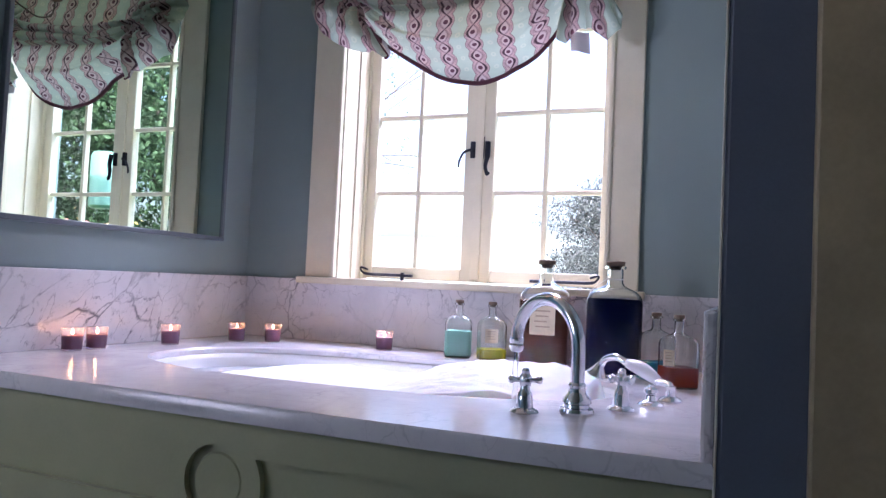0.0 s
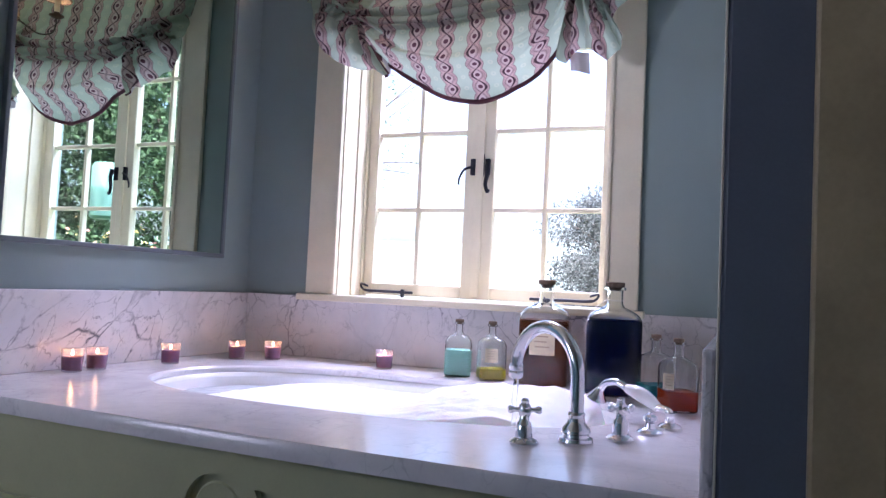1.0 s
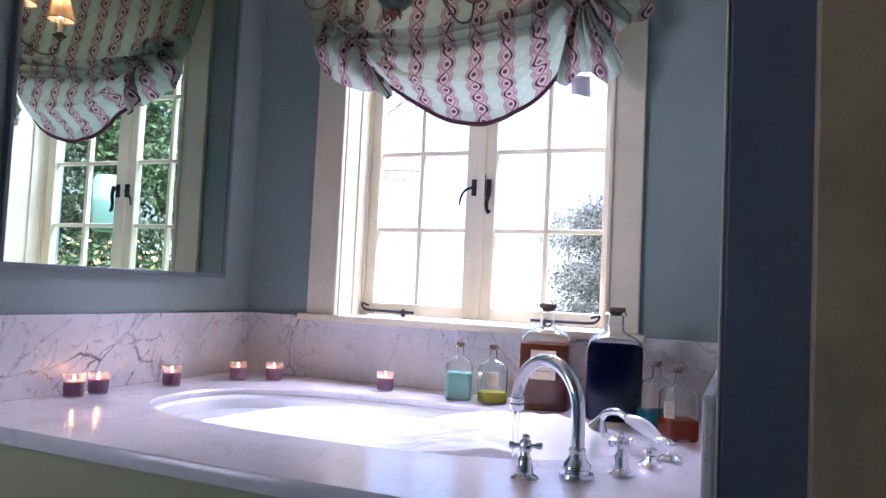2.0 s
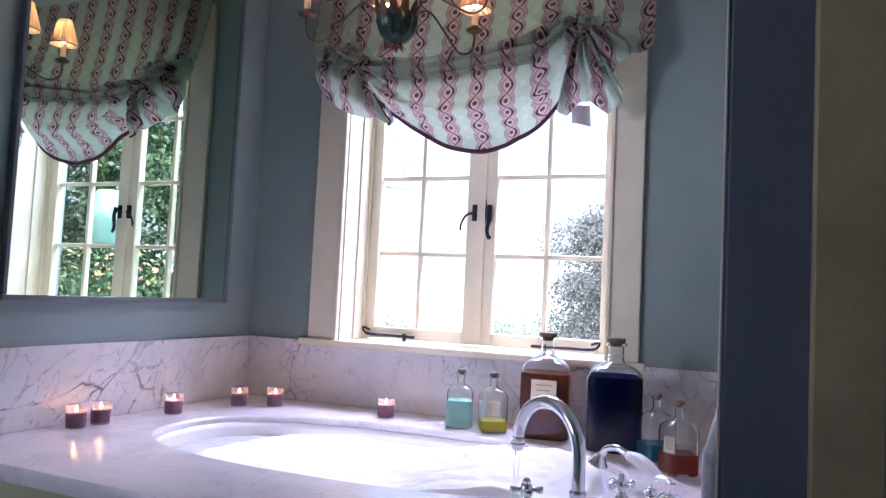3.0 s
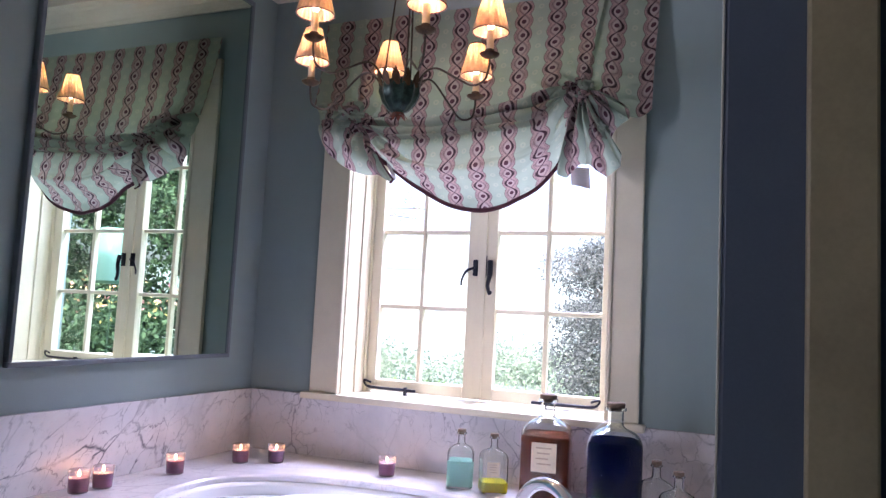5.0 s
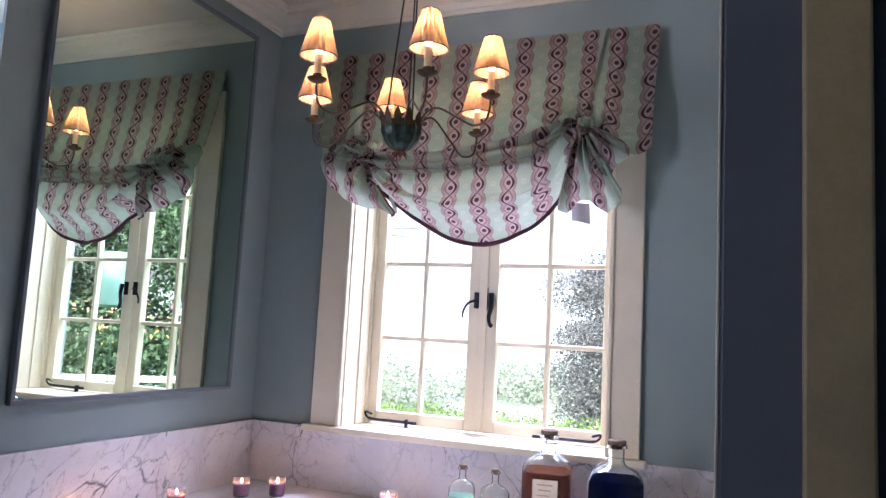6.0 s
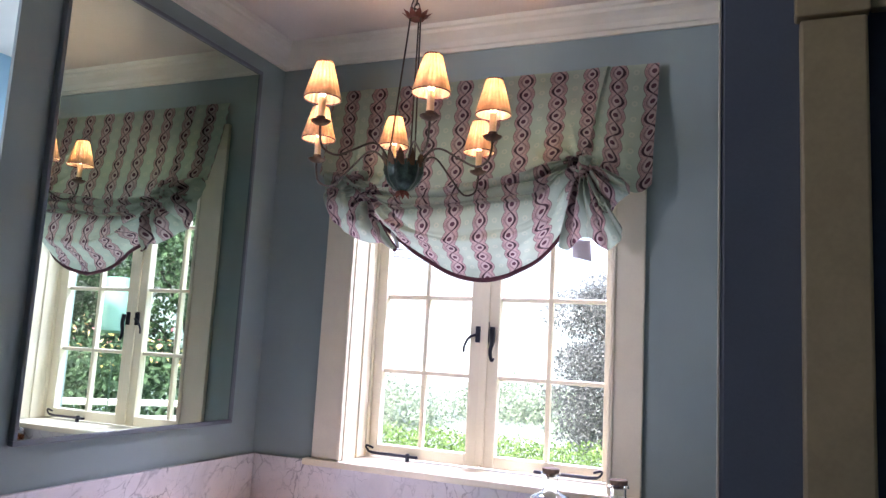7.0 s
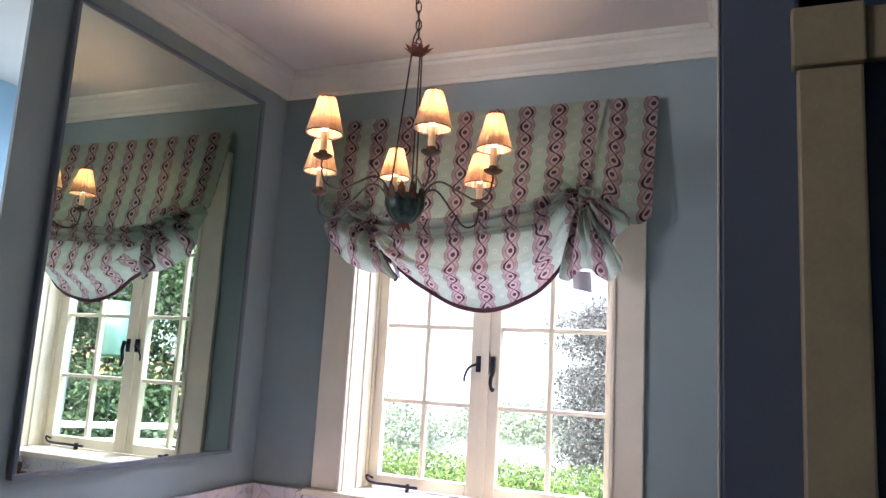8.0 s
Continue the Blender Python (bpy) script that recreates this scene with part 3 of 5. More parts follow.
def ground_mesh():
    bm = bmesh.new()
    xs = [-900, -300, -120, -60, -30, -15, -8, -4, 0, 4, 8, 15, 30, 60, 120, 300, 900]
    ys = [-900, -200, -30, 0.23, 2, 4, 6, 8, 10, 14, 20, 30, 45, 65, 90, 130, 200, 400, 900]
    def z(x, y):
        if y < 9:
            return ZG
        drop = -5.0 * min(1, (y - 9) / 30) ** 1.2
        rise = 34 * max(0, (y - 60) / 340) ** 0.9 if y > 60 else 0
        return ZG + drop + min(rise, 42) + (2.5 * math.sin(x * 0.03 + y * 0.02) if y > 40 else 0)
    g = [[bm.verts.new((x, y, z(x, y))) for x in xs] for y in ys]
    for a, b in zip(g, g[1:]):
        for k in range(len(xs) - 1):
            bm.faces.new((a[k], a[k + 1], b[k + 1], b[k]))
    for f in bm.faces:
        f.material_index = 1 if f.calc_center_median().y > 30 else 0
    return bm


structure("ground", ground_mesh(), [GRASS, HILL], "mown lawn that falls away to hills with haze put into their colour", True)

rng = np.random.default_rng(5)
def stuff(name, me, material, label, category):
    me.name = name
    me.materials.append(material)
    return tagged(new(name, me), label, category, kind="stuff")


stuff("clipped_hedge", leaves_mesh(rng, [((x, 7.2 + 0.1 * math.sin(x * 2), ZG + 0.3 + 0.03 * math.sin(x * 5)), (0.42, 0.42, 0.31)) for x in np.arange(-9, 3.2, 0.3)], 36000, 0.05, 0.75), LEAF_H, "clipped bright green hedge along the lawn", "hedge")
stuff("far_woods", leaves_mesh(rng, [((x, 46 + 10 * rng.random(), -5 + 2.2 * rng.random()), (3.2, 2.5, 2.6)) for x in np.arange(-48, 16, 2.2)], 70000, 0.26, 0.5), LEAF_F, "woods down the slope with haze put into the leaf colour", "woods")
stuff("rose_blossoms", leaves_mesh(rng, [((-0.15 + 0.35 * rng.random(), 5.7 + 0.3 * rng.random(), ZG + 0.15 + 0.35 * rng.random()), (0.035, 0.035, 0.03)) for _ in range(12)], 260, 0.04, 0.4), PETAL, "pink rose blossoms before the hedge", "flowers")
tree("tree", (0.05, 9.6, ZG), 2.9, 1.30, 60000, 0.048, LEAF_S, "broad evergreen shrub tree behind the hedge", 11, low=0.10, clumps=75, bare=14)
# LEAF_F again: pale colour imitates boughs washed out against the sky.
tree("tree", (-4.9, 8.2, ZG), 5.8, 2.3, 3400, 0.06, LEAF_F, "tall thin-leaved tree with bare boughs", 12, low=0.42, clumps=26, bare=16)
tree("tree", (6.9, 7.4, ZG), 7.0, 2.6, 46000, 0.09, LEAF_A, "dense leafy garden tree in sun", 13, low=0.08, clumps=40)
tree("tree", (9.8, 4.6, ZG), 7.5, 2.8, 40000, 0.095, LEAF_B, "dense dark garden tree", 14, low=0.08, clumps=40)
tree("tree", (4.4, 10.2, ZG), 7.0, 2.4, 36000, 0.09, LEAF_B, "dense dark garden tree", 15, low=0.08, clumps=34)
tree("tree", (10.6, 8.8, ZG), 9.0, 3.2, 30000, 0.13, LEAF_A, "tall leafy tree behind the others", 16, low=0.05, clumps=40)
stuff("flower_border", leaves_mesh(rng, [((2.6 + 0.62 * k, 5.9 - 0.66 * k, ZG + 0.9 + 0.3 * rng.random()), (0.5, 0.5, 0.6)) for k in np.arange(0, 7.5, 0.3)], 9000, 0.075, 0.5), LEAF_A, "leafy flower border behind the fence", "border")
stuff("border_blossoms", leaves_mesh(rng, [((2.6 + 0.62 * k, 5.8 - 0.66 * k, ZG + 1.35 + 0.4 * rng.random()), (0.4, 0.4, 0.25)) for k in np.arange(0, 7.5, 0.4)], 500, 0.055, 0.5), PETAL, "yellow and pink blossoms in the border", "flowers")
fence = thing("garden_fence", (4.4, 3.2, ZG), "white painted rail fence on the lawn", "fence")
fa, fb = Vector((2.0, 5.4, ZG)), Vector((6.9, 0.6, ZG))
fd = (fb - fa).normalized()
for h in (0.35, 0.62, 0.84, 1.0):
    part("rail", add_tube(bmesh.new(), [fa + Vector((0, 0, h)), fb + Vector((0, 0, h))], 0.035, 6), WHITE, fence)
for k in range(8):
    q = fa.lerp(fb, (k + 0.2) / 7.4)
    part("post", box((q.x - 0.04, q.y - 0.04, ZG - 0.1), (q.x + 0.04, q.y + 0.04, ZG + 1.06), 0.008), WHITE, fence)
# Added prop, visible only in the mirror, for a mint patch of reflected light.
lantern = thing("mint_patch_prop", (2.68, 1.75, ZG), "added mint drum on a slim post, stands in for a reflected patch", "lantern")
part("post", lathe([(0.05, 0), (0.05, 0.02), (0.005, 0.03), (0.005, 1.72)], (2.68, 1.75, ZG - 0.01)), surface("leaf green paint to hide the post", (0.06, 0.11, 0.06), 0.6), lantern)
part("shade", lathe([(0.0, 0.0), (0.11, 0.0), (0.13, 0.02), (0.13, 0.40), (0.11, 0.43), (0.0, 0.44)], (2.68, 1.75, 1.29)), surface("mint patch colour", (0.15, 0.30, 0.23), 0.35, var=0.08), lantern, "mint drum that gives the patch in the mirror", True)

# ---- balloon shade ----
def fabric_material():
    m, nodes, links, p = nodes_of("printed stripe cotton")
    tc = nodes.new("ShaderNodeTexCoord")
    sep = nodes.new("ShaderNodeSeparateXYZ")
    links.new(tc.outputs["UV"], sep.inputs[0])
    M = lambda op, a, b=None, clamp=False: math_of(nodes, links, op, a, b, clamp)
    PU, PV = 0.121, 0.118
    fu = M("FRACT", M("DIVIDE", sep.outputs["X"], PU))
    s_ = M("MULTIPLY", M("SUBTRACT", fu, 0.5), PU)
    ph = M("MULTIPLY", sep.outputs["Y"], 2 * math.pi / PV)
    sn = M("SINE", ph)
    wav = M("MULTIPLY", sn, 0.0205)
    asn = M("ABSOLUTE", sn)
    sabs = M("ABSOLUTE", s_)
    less = lambda v, lim, soft=0.0008: M("SUBTRACT", 1.0, M("DIVIDE", M("SUBTRACT", v, lim - soft if isinstance(lim, float) else M("SUBTRACT", lim, soft)), 2 * soft, True), True)
    edge = M("ADD", M("MULTIPLY", asn, 0.0105), 0.0225)
    band = less(sabs, edge)
    rim = less(M("ABSOLUTE", M("SUBTRACT", sabs, edge)), 0.0014)
    rim2 = less(M("ABSOLUTE", M("SUBTRACT", sabs, M("SUBTRACT", edge, 0.0052))), 0.0012)
    strand = less(M("ABSOLUTE", M("SUBTRACT", sabs, M("MULTIPLY", asn, 0.0215))), 0.0062)
    stitch = M("GREATER_THAN", M("FRACT", M("MULTIPLY", sep.outputs["Y"], 190.0)), 0.42)
    l1 = less(M("ABSOLUTE", M("SUBTRACT", s_, wav)), M("ADD", M("MULTIPLY", asn, 0.0026), 0.0021))
    l2 = less(M("ABSOLUTE", M("ADD", s_, wav)), 0.0017)
    dv = M("MULTIPLY", M("SUBTRACT", M("FRACT", M("DIVIDE", sep.outputs["Y"], PV / 2)), 0.5), PV / 2)
    rr = M("SQRT", M("ADD", M("MULTIPLY", s_, s_), M("MULTIPLY", dv, dv)))
    eye, white = less(rr, 0.0092), less(rr, 0.0135)
    su = M("MULTIPLY", M("SUBTRACT", M("FRACT", M("ADD", M("DIVIDE", sep.outputs["X"], PU), 0.5)), 0.5), PU)
    r2 = M("SQRT", M("ADD", M("MULTIPLY", su, su), M("MULTIPLY", dv, dv)))
    dot = M("MULTIPLY", less(M("ABSOLUTE", M("SUBTRACT", r2, 0.0075)), 0.0028), 0.6)
    inside = less(sabs, M("ADD", M("ABSOLUTE", wav), 0.0015))
    col = mix_of(nodes, links, dot, (0.345, 0.415, 0.32), (0.48, 0.50, 0.37))
    col = mix_of(nodes, links, band, col, (0.40, 0.275, 0.255))
    col = mix_of(nodes, links, M("MULTIPLY", inside, band), col, (0.40, 0.31, 0.285))
    col = mix_of(nodes, links, M("MULTIPLY", rim, 0.85), col, (0.11, 0.05, 0.055))
    col = mix_of(nodes, links, M("MULTIPLY", strand, 0.6), col, (0.25, 0.17, 0.16))
    col = mix_of(nodes, links, M("MULTIPLY", M("MULTIPLY", rim2, stitch), 0.85), col, (0.12, 0.05, 0.055))
    col = mix_of(nodes, links, M("MULTIPLY", M("MULTIPLY", l2, stitch), 0.9), col, (0.07, 0.025, 0.035))
    col = mix_of(nodes, links, l1, col, (0.035, 0.012, 0.018))
    col = mix_of(nodes, links, M("MULTIPLY", white, 0.22), col, (0.50, 0.40, 0.37))
    col = mix_of(nodes, links, eye, col, (0.075, 0.022, 0.035))
    weave = noise_of(nodes, links, 900, 2.0, coord="UV")
    big = noise_of(nodes, links, 9, 3.0)
    wr = ramp_of(nodes, [(0.3, (0.86, 0.86, 0.86)), (0.7, (1, 1, 1))])
    links.new(big.outputs["Fac"], wr.inputs["Fac"])
    col = mix_of(nodes, links, 1.0, col, wr.outputs["Color"], "MULTIPLY")
    links.new(col, p.inputs["Base Color"])
    p.inputs["Roughness"].default_value = 0.75
    p.inputs["Sheen Weight"].default_value = 0.15
    b = nodes.new("ShaderNodeBump")
    b.inputs["Strength"].default_value, b.inputs["Distance"].default_value = 0.25, 0.001
    links.new(weave.outputs["Fac"], b.inputs["Height"])
    links.new(b.outputs["Normal"], p.inputs["Normal"])
    tr, mx = nodes.new("ShaderNodeBsdfTranslucent"), nodes.new("ShaderNodeMixShader")
    links.new(col, tr.inputs["Color"])
    mx.inputs["Fac"].default_value = 0.30
    links.new(p.outputs[0], mx.inputs[1])
    links.new(tr.outputs[0], mx.inputs[2])
    links.new(mx.outputs[0], nodes["Material Output"].inputs["Surface"])
    return m


FABRIC = fabric_material()
BRAID = surface("maroon braid", (0.09, 0.022, 0.035), 0.8, var=0.25, scale=60, bump=0.4, bscale=500)
LINING = surface("pale cotton lining", (0.72, 0.68, 0.70), 0.8, var=0.05, scale=12)


def curve_of(pairs):
    xs, ys = [q[0] for q in pairs], [q[1] for q in pairs]
    def f(x):
        if x <= xs[0]:
            return ys[0]
        if x >= xs[-1]:
            return ys[-1]
        k = max(i for i in range(len(xs)) if xs[i] <= x)
        k = min(k, len(xs) - 2)
        t = (x - xs[k]) / (xs[k + 1] - xs[k])
        m = lambda i: (ys[min(i + 1, len(ys) - 1)] - ys[max(i - 1, 0)]) / (xs[min(i + 1, len(xs) - 1)] - xs[max(i - 1, 0)])
        h = xs[k + 1] - xs[k]
        return (2 * t ** 3 - 3 * t * t + 1) * ys[k] + (t ** 3 - 2 * t * t + t) * h * m(k) + (-2 * t ** 3 + 3 * t * t) * ys[k + 1] + (t ** 3 - t * t) * h * m(k + 1)
    return f


def cloth(nu, nv, place):
    """A sheet from place(u, v) -> (point, fabric u, fabric v)."""
    bm = bmesh.new()
    uv = bm.loops.layers.uv.new("UVMap")
    g, tex = [], {}
    for j in range(nv + 1):
        row = []
        for i in range(nu + 1):
            q, fu, fv = place(i / nu, j / nv)
            v = bm.verts.new(q)
            tex[v] = (fu, fv)
            row.append(v)
        g.append(row)
    for a, b in zip(g, g[1:]):
        for i in range(nu):
            f = bm.faces.new((a[i], a[i + 1], b[i + 1], b[i]))
            for lp in f.loops:
                lp[uv].uv = tex[lp.vert]
    return bm


KR, KL = (1.393, 1.968), (0.546, 1.888)
fold_line = curve_of([(0.30, 1.985), (0.336, 1.972), (0.436, 1.935), (0.529, 1.900), (0.692, 1.886), (0.882, 1.890), (0.996, 1.901), (1.106, 1.915), (1.212, 1.935), (1.316, 1.965), (1.387, 1.984), (1.437, 1.957), (1.488, 1.915), (1.537, 1.878), (1.585, 1.874), (1.625, 1.910)])
swag_hem = curve_of([(0.50, 1.885), (0.53, 1.840), (0.57, 1.795), (0.626, 1.745), (0.69, 1.700), (0.755, 1.658), (0.878, 1.592), (0.993, 1.568), (1.103, 1.585), (1.18, 1.618), (1.229, 1.650), (1.28, 1.705), (1.32, 1.765), (1.352, 1.85), (1.385, 1.93)])
ZT = 2.362


def step01(t):
    t = min(1.0, max(0.0, t))
    return t * t * (3 - 2 * t)


def ripple(x, z, k=1.0):
    return k * (0.014 * noise.noise((x * 5.0, z * 5.0, 3.1)) + 0.005 * noise.noise((x * 14, z * 14, 7.7)))


def ridge(t):
    """A rounded crest with a tight valley."""
    return 2 * abs(math.sin(t)) ** 0.7 - 1


def knot_folds(x, z, reach=0.12):
    """Creases that run out from the two gathers."""
    out = 0.0
    for (kx, kz), n in ((KR, 5.5), (KL, 5.0)):
        dx, dz = x - kx, z - kz
        r = math.hypot(dx, dz) + 1e-4
        a = math.atan2(dz, dx)
        out += 0.022 * ridge(a * n + 0.9 * math.sin(2 * a + kx) + 1.6 * noise.noise((x * 7, z * 7, n))) * math.exp(-r / reach) * min(1, r / 0.03)
    return out


def crumple(x, z, reach=0.12):
    """Sharp irregular crushing near the gathers."""
    out = 0.0
    for (kx, kz), sx in ((KR, 1.0), (KL, 1.35)):
        r = math.hypot((x - kx) / sx, z - kz)
        out += math.exp(-(r / reach) ** 2) * (0.034 * abs(noise.noise((x * 15, z * 15, kx))) + 0.018 * abs(noise.noise((x * 34, z * 34, kz))))
    return out


def upper_place(u, v):
    """Nailed flat along the top, bellying out towards the gathers, with a lapped pleat over each gather."""
    uu = u
    e = min(max(uu, 0.0), 1.0)
    x = 0.288 + 1.341 * e - 0.010 * step01(v * 1.2) * e ** 6 + 0.012 * step01(v) * (1 - e) ** 6
    for kx, _ in (KR, KL):
        x += 0.028 * (kx - x) / 0.12 * math.exp(-((x - kx) / 0.11) ** 2) * v ** 3
    z = ZT + (fold_line(x) - ZT) * v
    y = -0.038 - 0.080 * v ** 1.25 * (0.94 + 0.10 * math.sin(math.pi * e)) + ripple(x, z, v) * 0.9 - 1.3 * knot_folds(x, z) * v ** 1.5 - 1.5 * crumple(x, z) * v
    y -= 0.006 * v * math.sin(x * 26 + 2.0 * noise.noise((x * 3, z * 2, 5.0)))
    for xa, xc, s_, back in ((1.454, 1.398, 0.036, -1), (1.510, 1.480, 0.014, -1), (1.415, 1.365, 0.010, -1), (0.474, 0.520, 0.030, -1), (0.400, 0.465, 0.016, -1)):
        d = (x - (xa + (xc - xa) * v ** 0.8)) * back
        y -= s_ * (0.45 + 0.55 * v) * (math.exp(-d / 0.030) * step01(d / 0.007 + 0.2) if d > -0.0014 else 0.0)
    return (x, y, z), 0.359 + 1.29 * uu - 0.030 / (1 + math.exp((x - 1.43) / 0.012)), v * 0.47


def lower_place(u, v):
    """Loose tucks drawn up between the gathers, then the deep swag that rolls under to its hem."""
    x = 0.515 + 0.870 * u
    ends = step01(min(u, 1 - u) / 0.20 + 0.04)
    zf, zh = fold_line(x) + 0.022, swag_hem(x)
    nf = 0.40
    wander = 0.9 * noise.noise((u * 3.2, 0.3, 1.0)) + 0.35 * noise.noise((u * 9, 0.7, 2.0))
    deep = 0.020 + 0.066 * ends + 0.024 * step01((u - 0.55) / 0.3) * ends
    z0 = zf - deep
    if v < nf:
        w = v / nf
        turns = 2.55 * math.pi * (w ** (1.0 + 0.30 * math.sin(u * 4.5))) + wander
        z = zf - deep * w + 0.010 * ends * math.sin(2 * turns)
        y = -0.130 - (0.058 * ends + 0.006) * ridge(turns) * (0.75 + 0.35 * noise.noise((u * 5, w * 3, 8.0))) - 0.010 * ends
        fv = 0.45 + 0.22 * w
    else:
        w = (v - nf) / (1 - nf)
        z = z0 + (zh - z0) * (w + 0.07 * math.sin(2 * math.pi * w))
        roll = step01((w - 0.52 - 0.10 * (2 * u - 1) ** 2) / 0.48)
        y = -0.132 - 0.058 * ends * math.sin(math.pi * min(1, 0.10 + 0.62 * w)) + 0.112 * roll * ends + 0.05 * (1 - ends) * w
        y -= 0.013 * ends * ridge(2.4 * math.pi * (w + 0.30 * (2 * u - 0.9) ** 2) + 1.4 * noise.noise((u * 4, w * 2, 0))) * w * (0.35 + 0.9 * abs(2 * u - 1))
        y += ends * w * (0.022 * noise.noise((x * 8, w * 4, 4.4)) + 0.010 * noise.noise((x * 19, w * 9, 1.4)))
        fv = 0.67 + (z0 - z) + 0.10 * roll
    y += ripple(x, z, 0.6) - 1.7 * knot_folds(x, z, 0.20) - 1.2 * crumple(x, z, 0.15)
    return (x, y, z), 0.475 + 0.94 * u + 0.010 * noise.noise((u * 7, v * 4, 6.0)), fv


def fan_place(knot, outline, pleats, depth, base, phase=0.0, puff=0.03, start=0.03):
    """Cloth that opens like a fan from a gather to an outline, in soft uneven pleats."""
    n = len(outline) - 1
    f_x, f_z = curve_of([(i / n, q[0]) for i, q in enumerate(outline)]), curve_of([(i / n, q[1]) for i, q in enumerate(outline)])
    def place(u, v):
        r = start + (1 - start) * v
        x, z = knot[0] + (f_x(u) - knot[0]) * r, knot[1] + (f_z(u) - knot[1]) * r
        wave = ridge(u * math.pi * pleats + phase + 0.8 * math.sin(u * 7 + phase) + 0.5 * noise.noise((u * 4, v * 2, phase)))
        y = base - depth * wave * (0.35 + 0.65 * math.sin(math.pi * min(1, 0.15 + 0.7 * r))) - puff * math.sin(math.pi * min(1, r)) + ripple(x, z, 1.4) + 0.016 * r * noise.noise((x * 17, z * 17, 2.2 + phase)) - crumple(x, z, 0.20)
        return (x, y, z), x + 0.10 * u, 0.5 + (knot[1] - z) * 1.1 + 0.02 * u
    return place


def bunch_place(cx, cz, rx, rz, ry, lean, seed, base=-0.158):
    """A short crushed fold: a lens of cloth with a few deep creases along it."""
    c_, s2 = math.cos(radians(lean)), math.sin(radians(lean))
    def place(u, v):
        a, b = 2 * math.pi * u, math.pi * (0.02 + 0.96 * v)
        p, q, o = math.cos(b), math.sin(b) * math.cos(a), math.sin(b) * math.sin(a)
        k = 1 + 0.30 * ridge(2.5 * a + 1.4 * p + seed) * math.sin(b) + 0.18 * noise.noise((p * 2 + seed, q * 2, o * 2))
        k += 0.9 * abs(noise.noise((p * 3 + seed, q * 3, o * 3))) - 0.2
        l_, w_ = rx * p * (1 + 0.12 * noise.noise((q * 3, seed, p))), rz * q * k
        return (cx + l_ * c_ - w_ * s2, base - ry * o * k, cz + l_ * s2 + w_ * c_), cx + l_ + 0.05 * seed, 0.5 + 0.16 * u
    return place


shade = thing("balloon_shade", (0.96, -0.03, 2.35), "tied-up cotton balloon shade in mint and mauve ribbon stripe", "window shade")
part("header_board", box((0.330, -0.030, 2.335), (1.605, -0.002, 2.356), 0.002), LINING, shade)
part("upper_panel", cloth(300, 96, upper_place), FABRIC, shade, "flat striped upper panel", 75)
part("swag", cloth(180, 120, lower_place), FABRIC, shade, "hanging swag with tucked folds", 75)
TAIL_R = [(1.345, 1.83), (1.322, 1.74), (1.308, 1.685), (1.345, 1.678), (1.385, 1.715), (1.415, 1.715), (1.446, 1.690), (1.481, 1.675), (1.515, 1.700), (1.527, 1.745), (1.500, 1.775), (1.480, 1.80)]
part("tail", cloth(100, 34, fan_place(KR, TAIL_R, 7.0, 0.030, -0.124)), FABRIC, shade, "gathered hanging tail", 75)
part("tail", cloth(70, 30, fan_place(KR, [(1.470, 1.79), (1.495, 1.81), (1.520, 1.835), (1.542, 1.858), (1.552, 1.885), (1.530, 1.912), (1.490, 1.935)], 3.6, 0.026, -0.132, 0.8, 0.045)), FABRIC, shade, "puffed fold beside the gather", 75)
POUCH = [(0.420, 1.995), (0.322, 1.990), (0.330, 1.920), (0.340, 1.865), (0.369, 1.801), (0.415, 1.762), (0.480, 1.725), (0.546, 1.703), (0.600, 1.703), (0.655, 1.674), (0.625, 1.735), (0.590, 1.79)]
pouch_place = fan_place(KL, POUCH, 4.4, 0.024, -0.108, 0.6, 0.055)
part("tail", cloth(90, 34, pouch_place), FABRIC, shade, "hanging pouch of cloth under the gather", 75)
part("lining", cloth(10, 8, lambda u, v: ((1.345 + 0.065 * u + 0.006 * v, -0.095 - 0.010 * math.sin(u * 5), 1.712 - (0.062 + 0.012 * u) * v), u, v)), LINING, shade, "pale lining showing under the tail")
part("lining", cloth(8, 10, lambda u, v: ((0.585 + 0.075 * v + 0.030 * u * (1 - v), -0.075 - 0.006 * math.sin(u * 4), 1.80 - 0.125 * v + 0.02 * u), u, v)), LINING, shade, "pale lining showing beside the pouch")
part("hem_braid", add_tube(bmesh.new(), [Vector(lower_place(k / 90, 1.0)[0]) for k in range(91)], 0.0085, 8), BRAID, shade, "maroon braid along the hem", True)
part("tail_braid", add_tube(bmesh.new(), [Vector(pouch_place(0.80 + 0.20 * k / 16, 1.0)[0]) for k in range(17)], 0.0055, 6), BRAID, shade, "", True)
for cx, cz, rx, rz, ry, lean, seed in ((1.400, 1.958, 0.048, 0.026, 0.030, 55, 0.4), (1.430, 1.925, 0.060, 0.024, 0.030, -42, 1.7), (1.385, 1.925, 0.050, 0.020, 0.026, 78, 2.9), (1.455, 1.845, 0.050, 0.024, 0.028, -62, 4.1),
                                       (0.470, 1.935, 0.085, 0.022, 0.028, 28, 3.3), (0.430, 1.905, 0.080, 0.020, 0.026, 12, 5.2), (0.540, 1.915, 0.060, 0.020, 0.026, -22, 6.4), (0.500, 1.880, 0.075, 0.020, 0.026, -6, 7.5)):
    part("crumpled_fold", cloth(48, 28, bunch_place(cx, cz, rx, rz, ry, lean, seed)), FABRIC, shade, "crushed fold of the gather", 75)

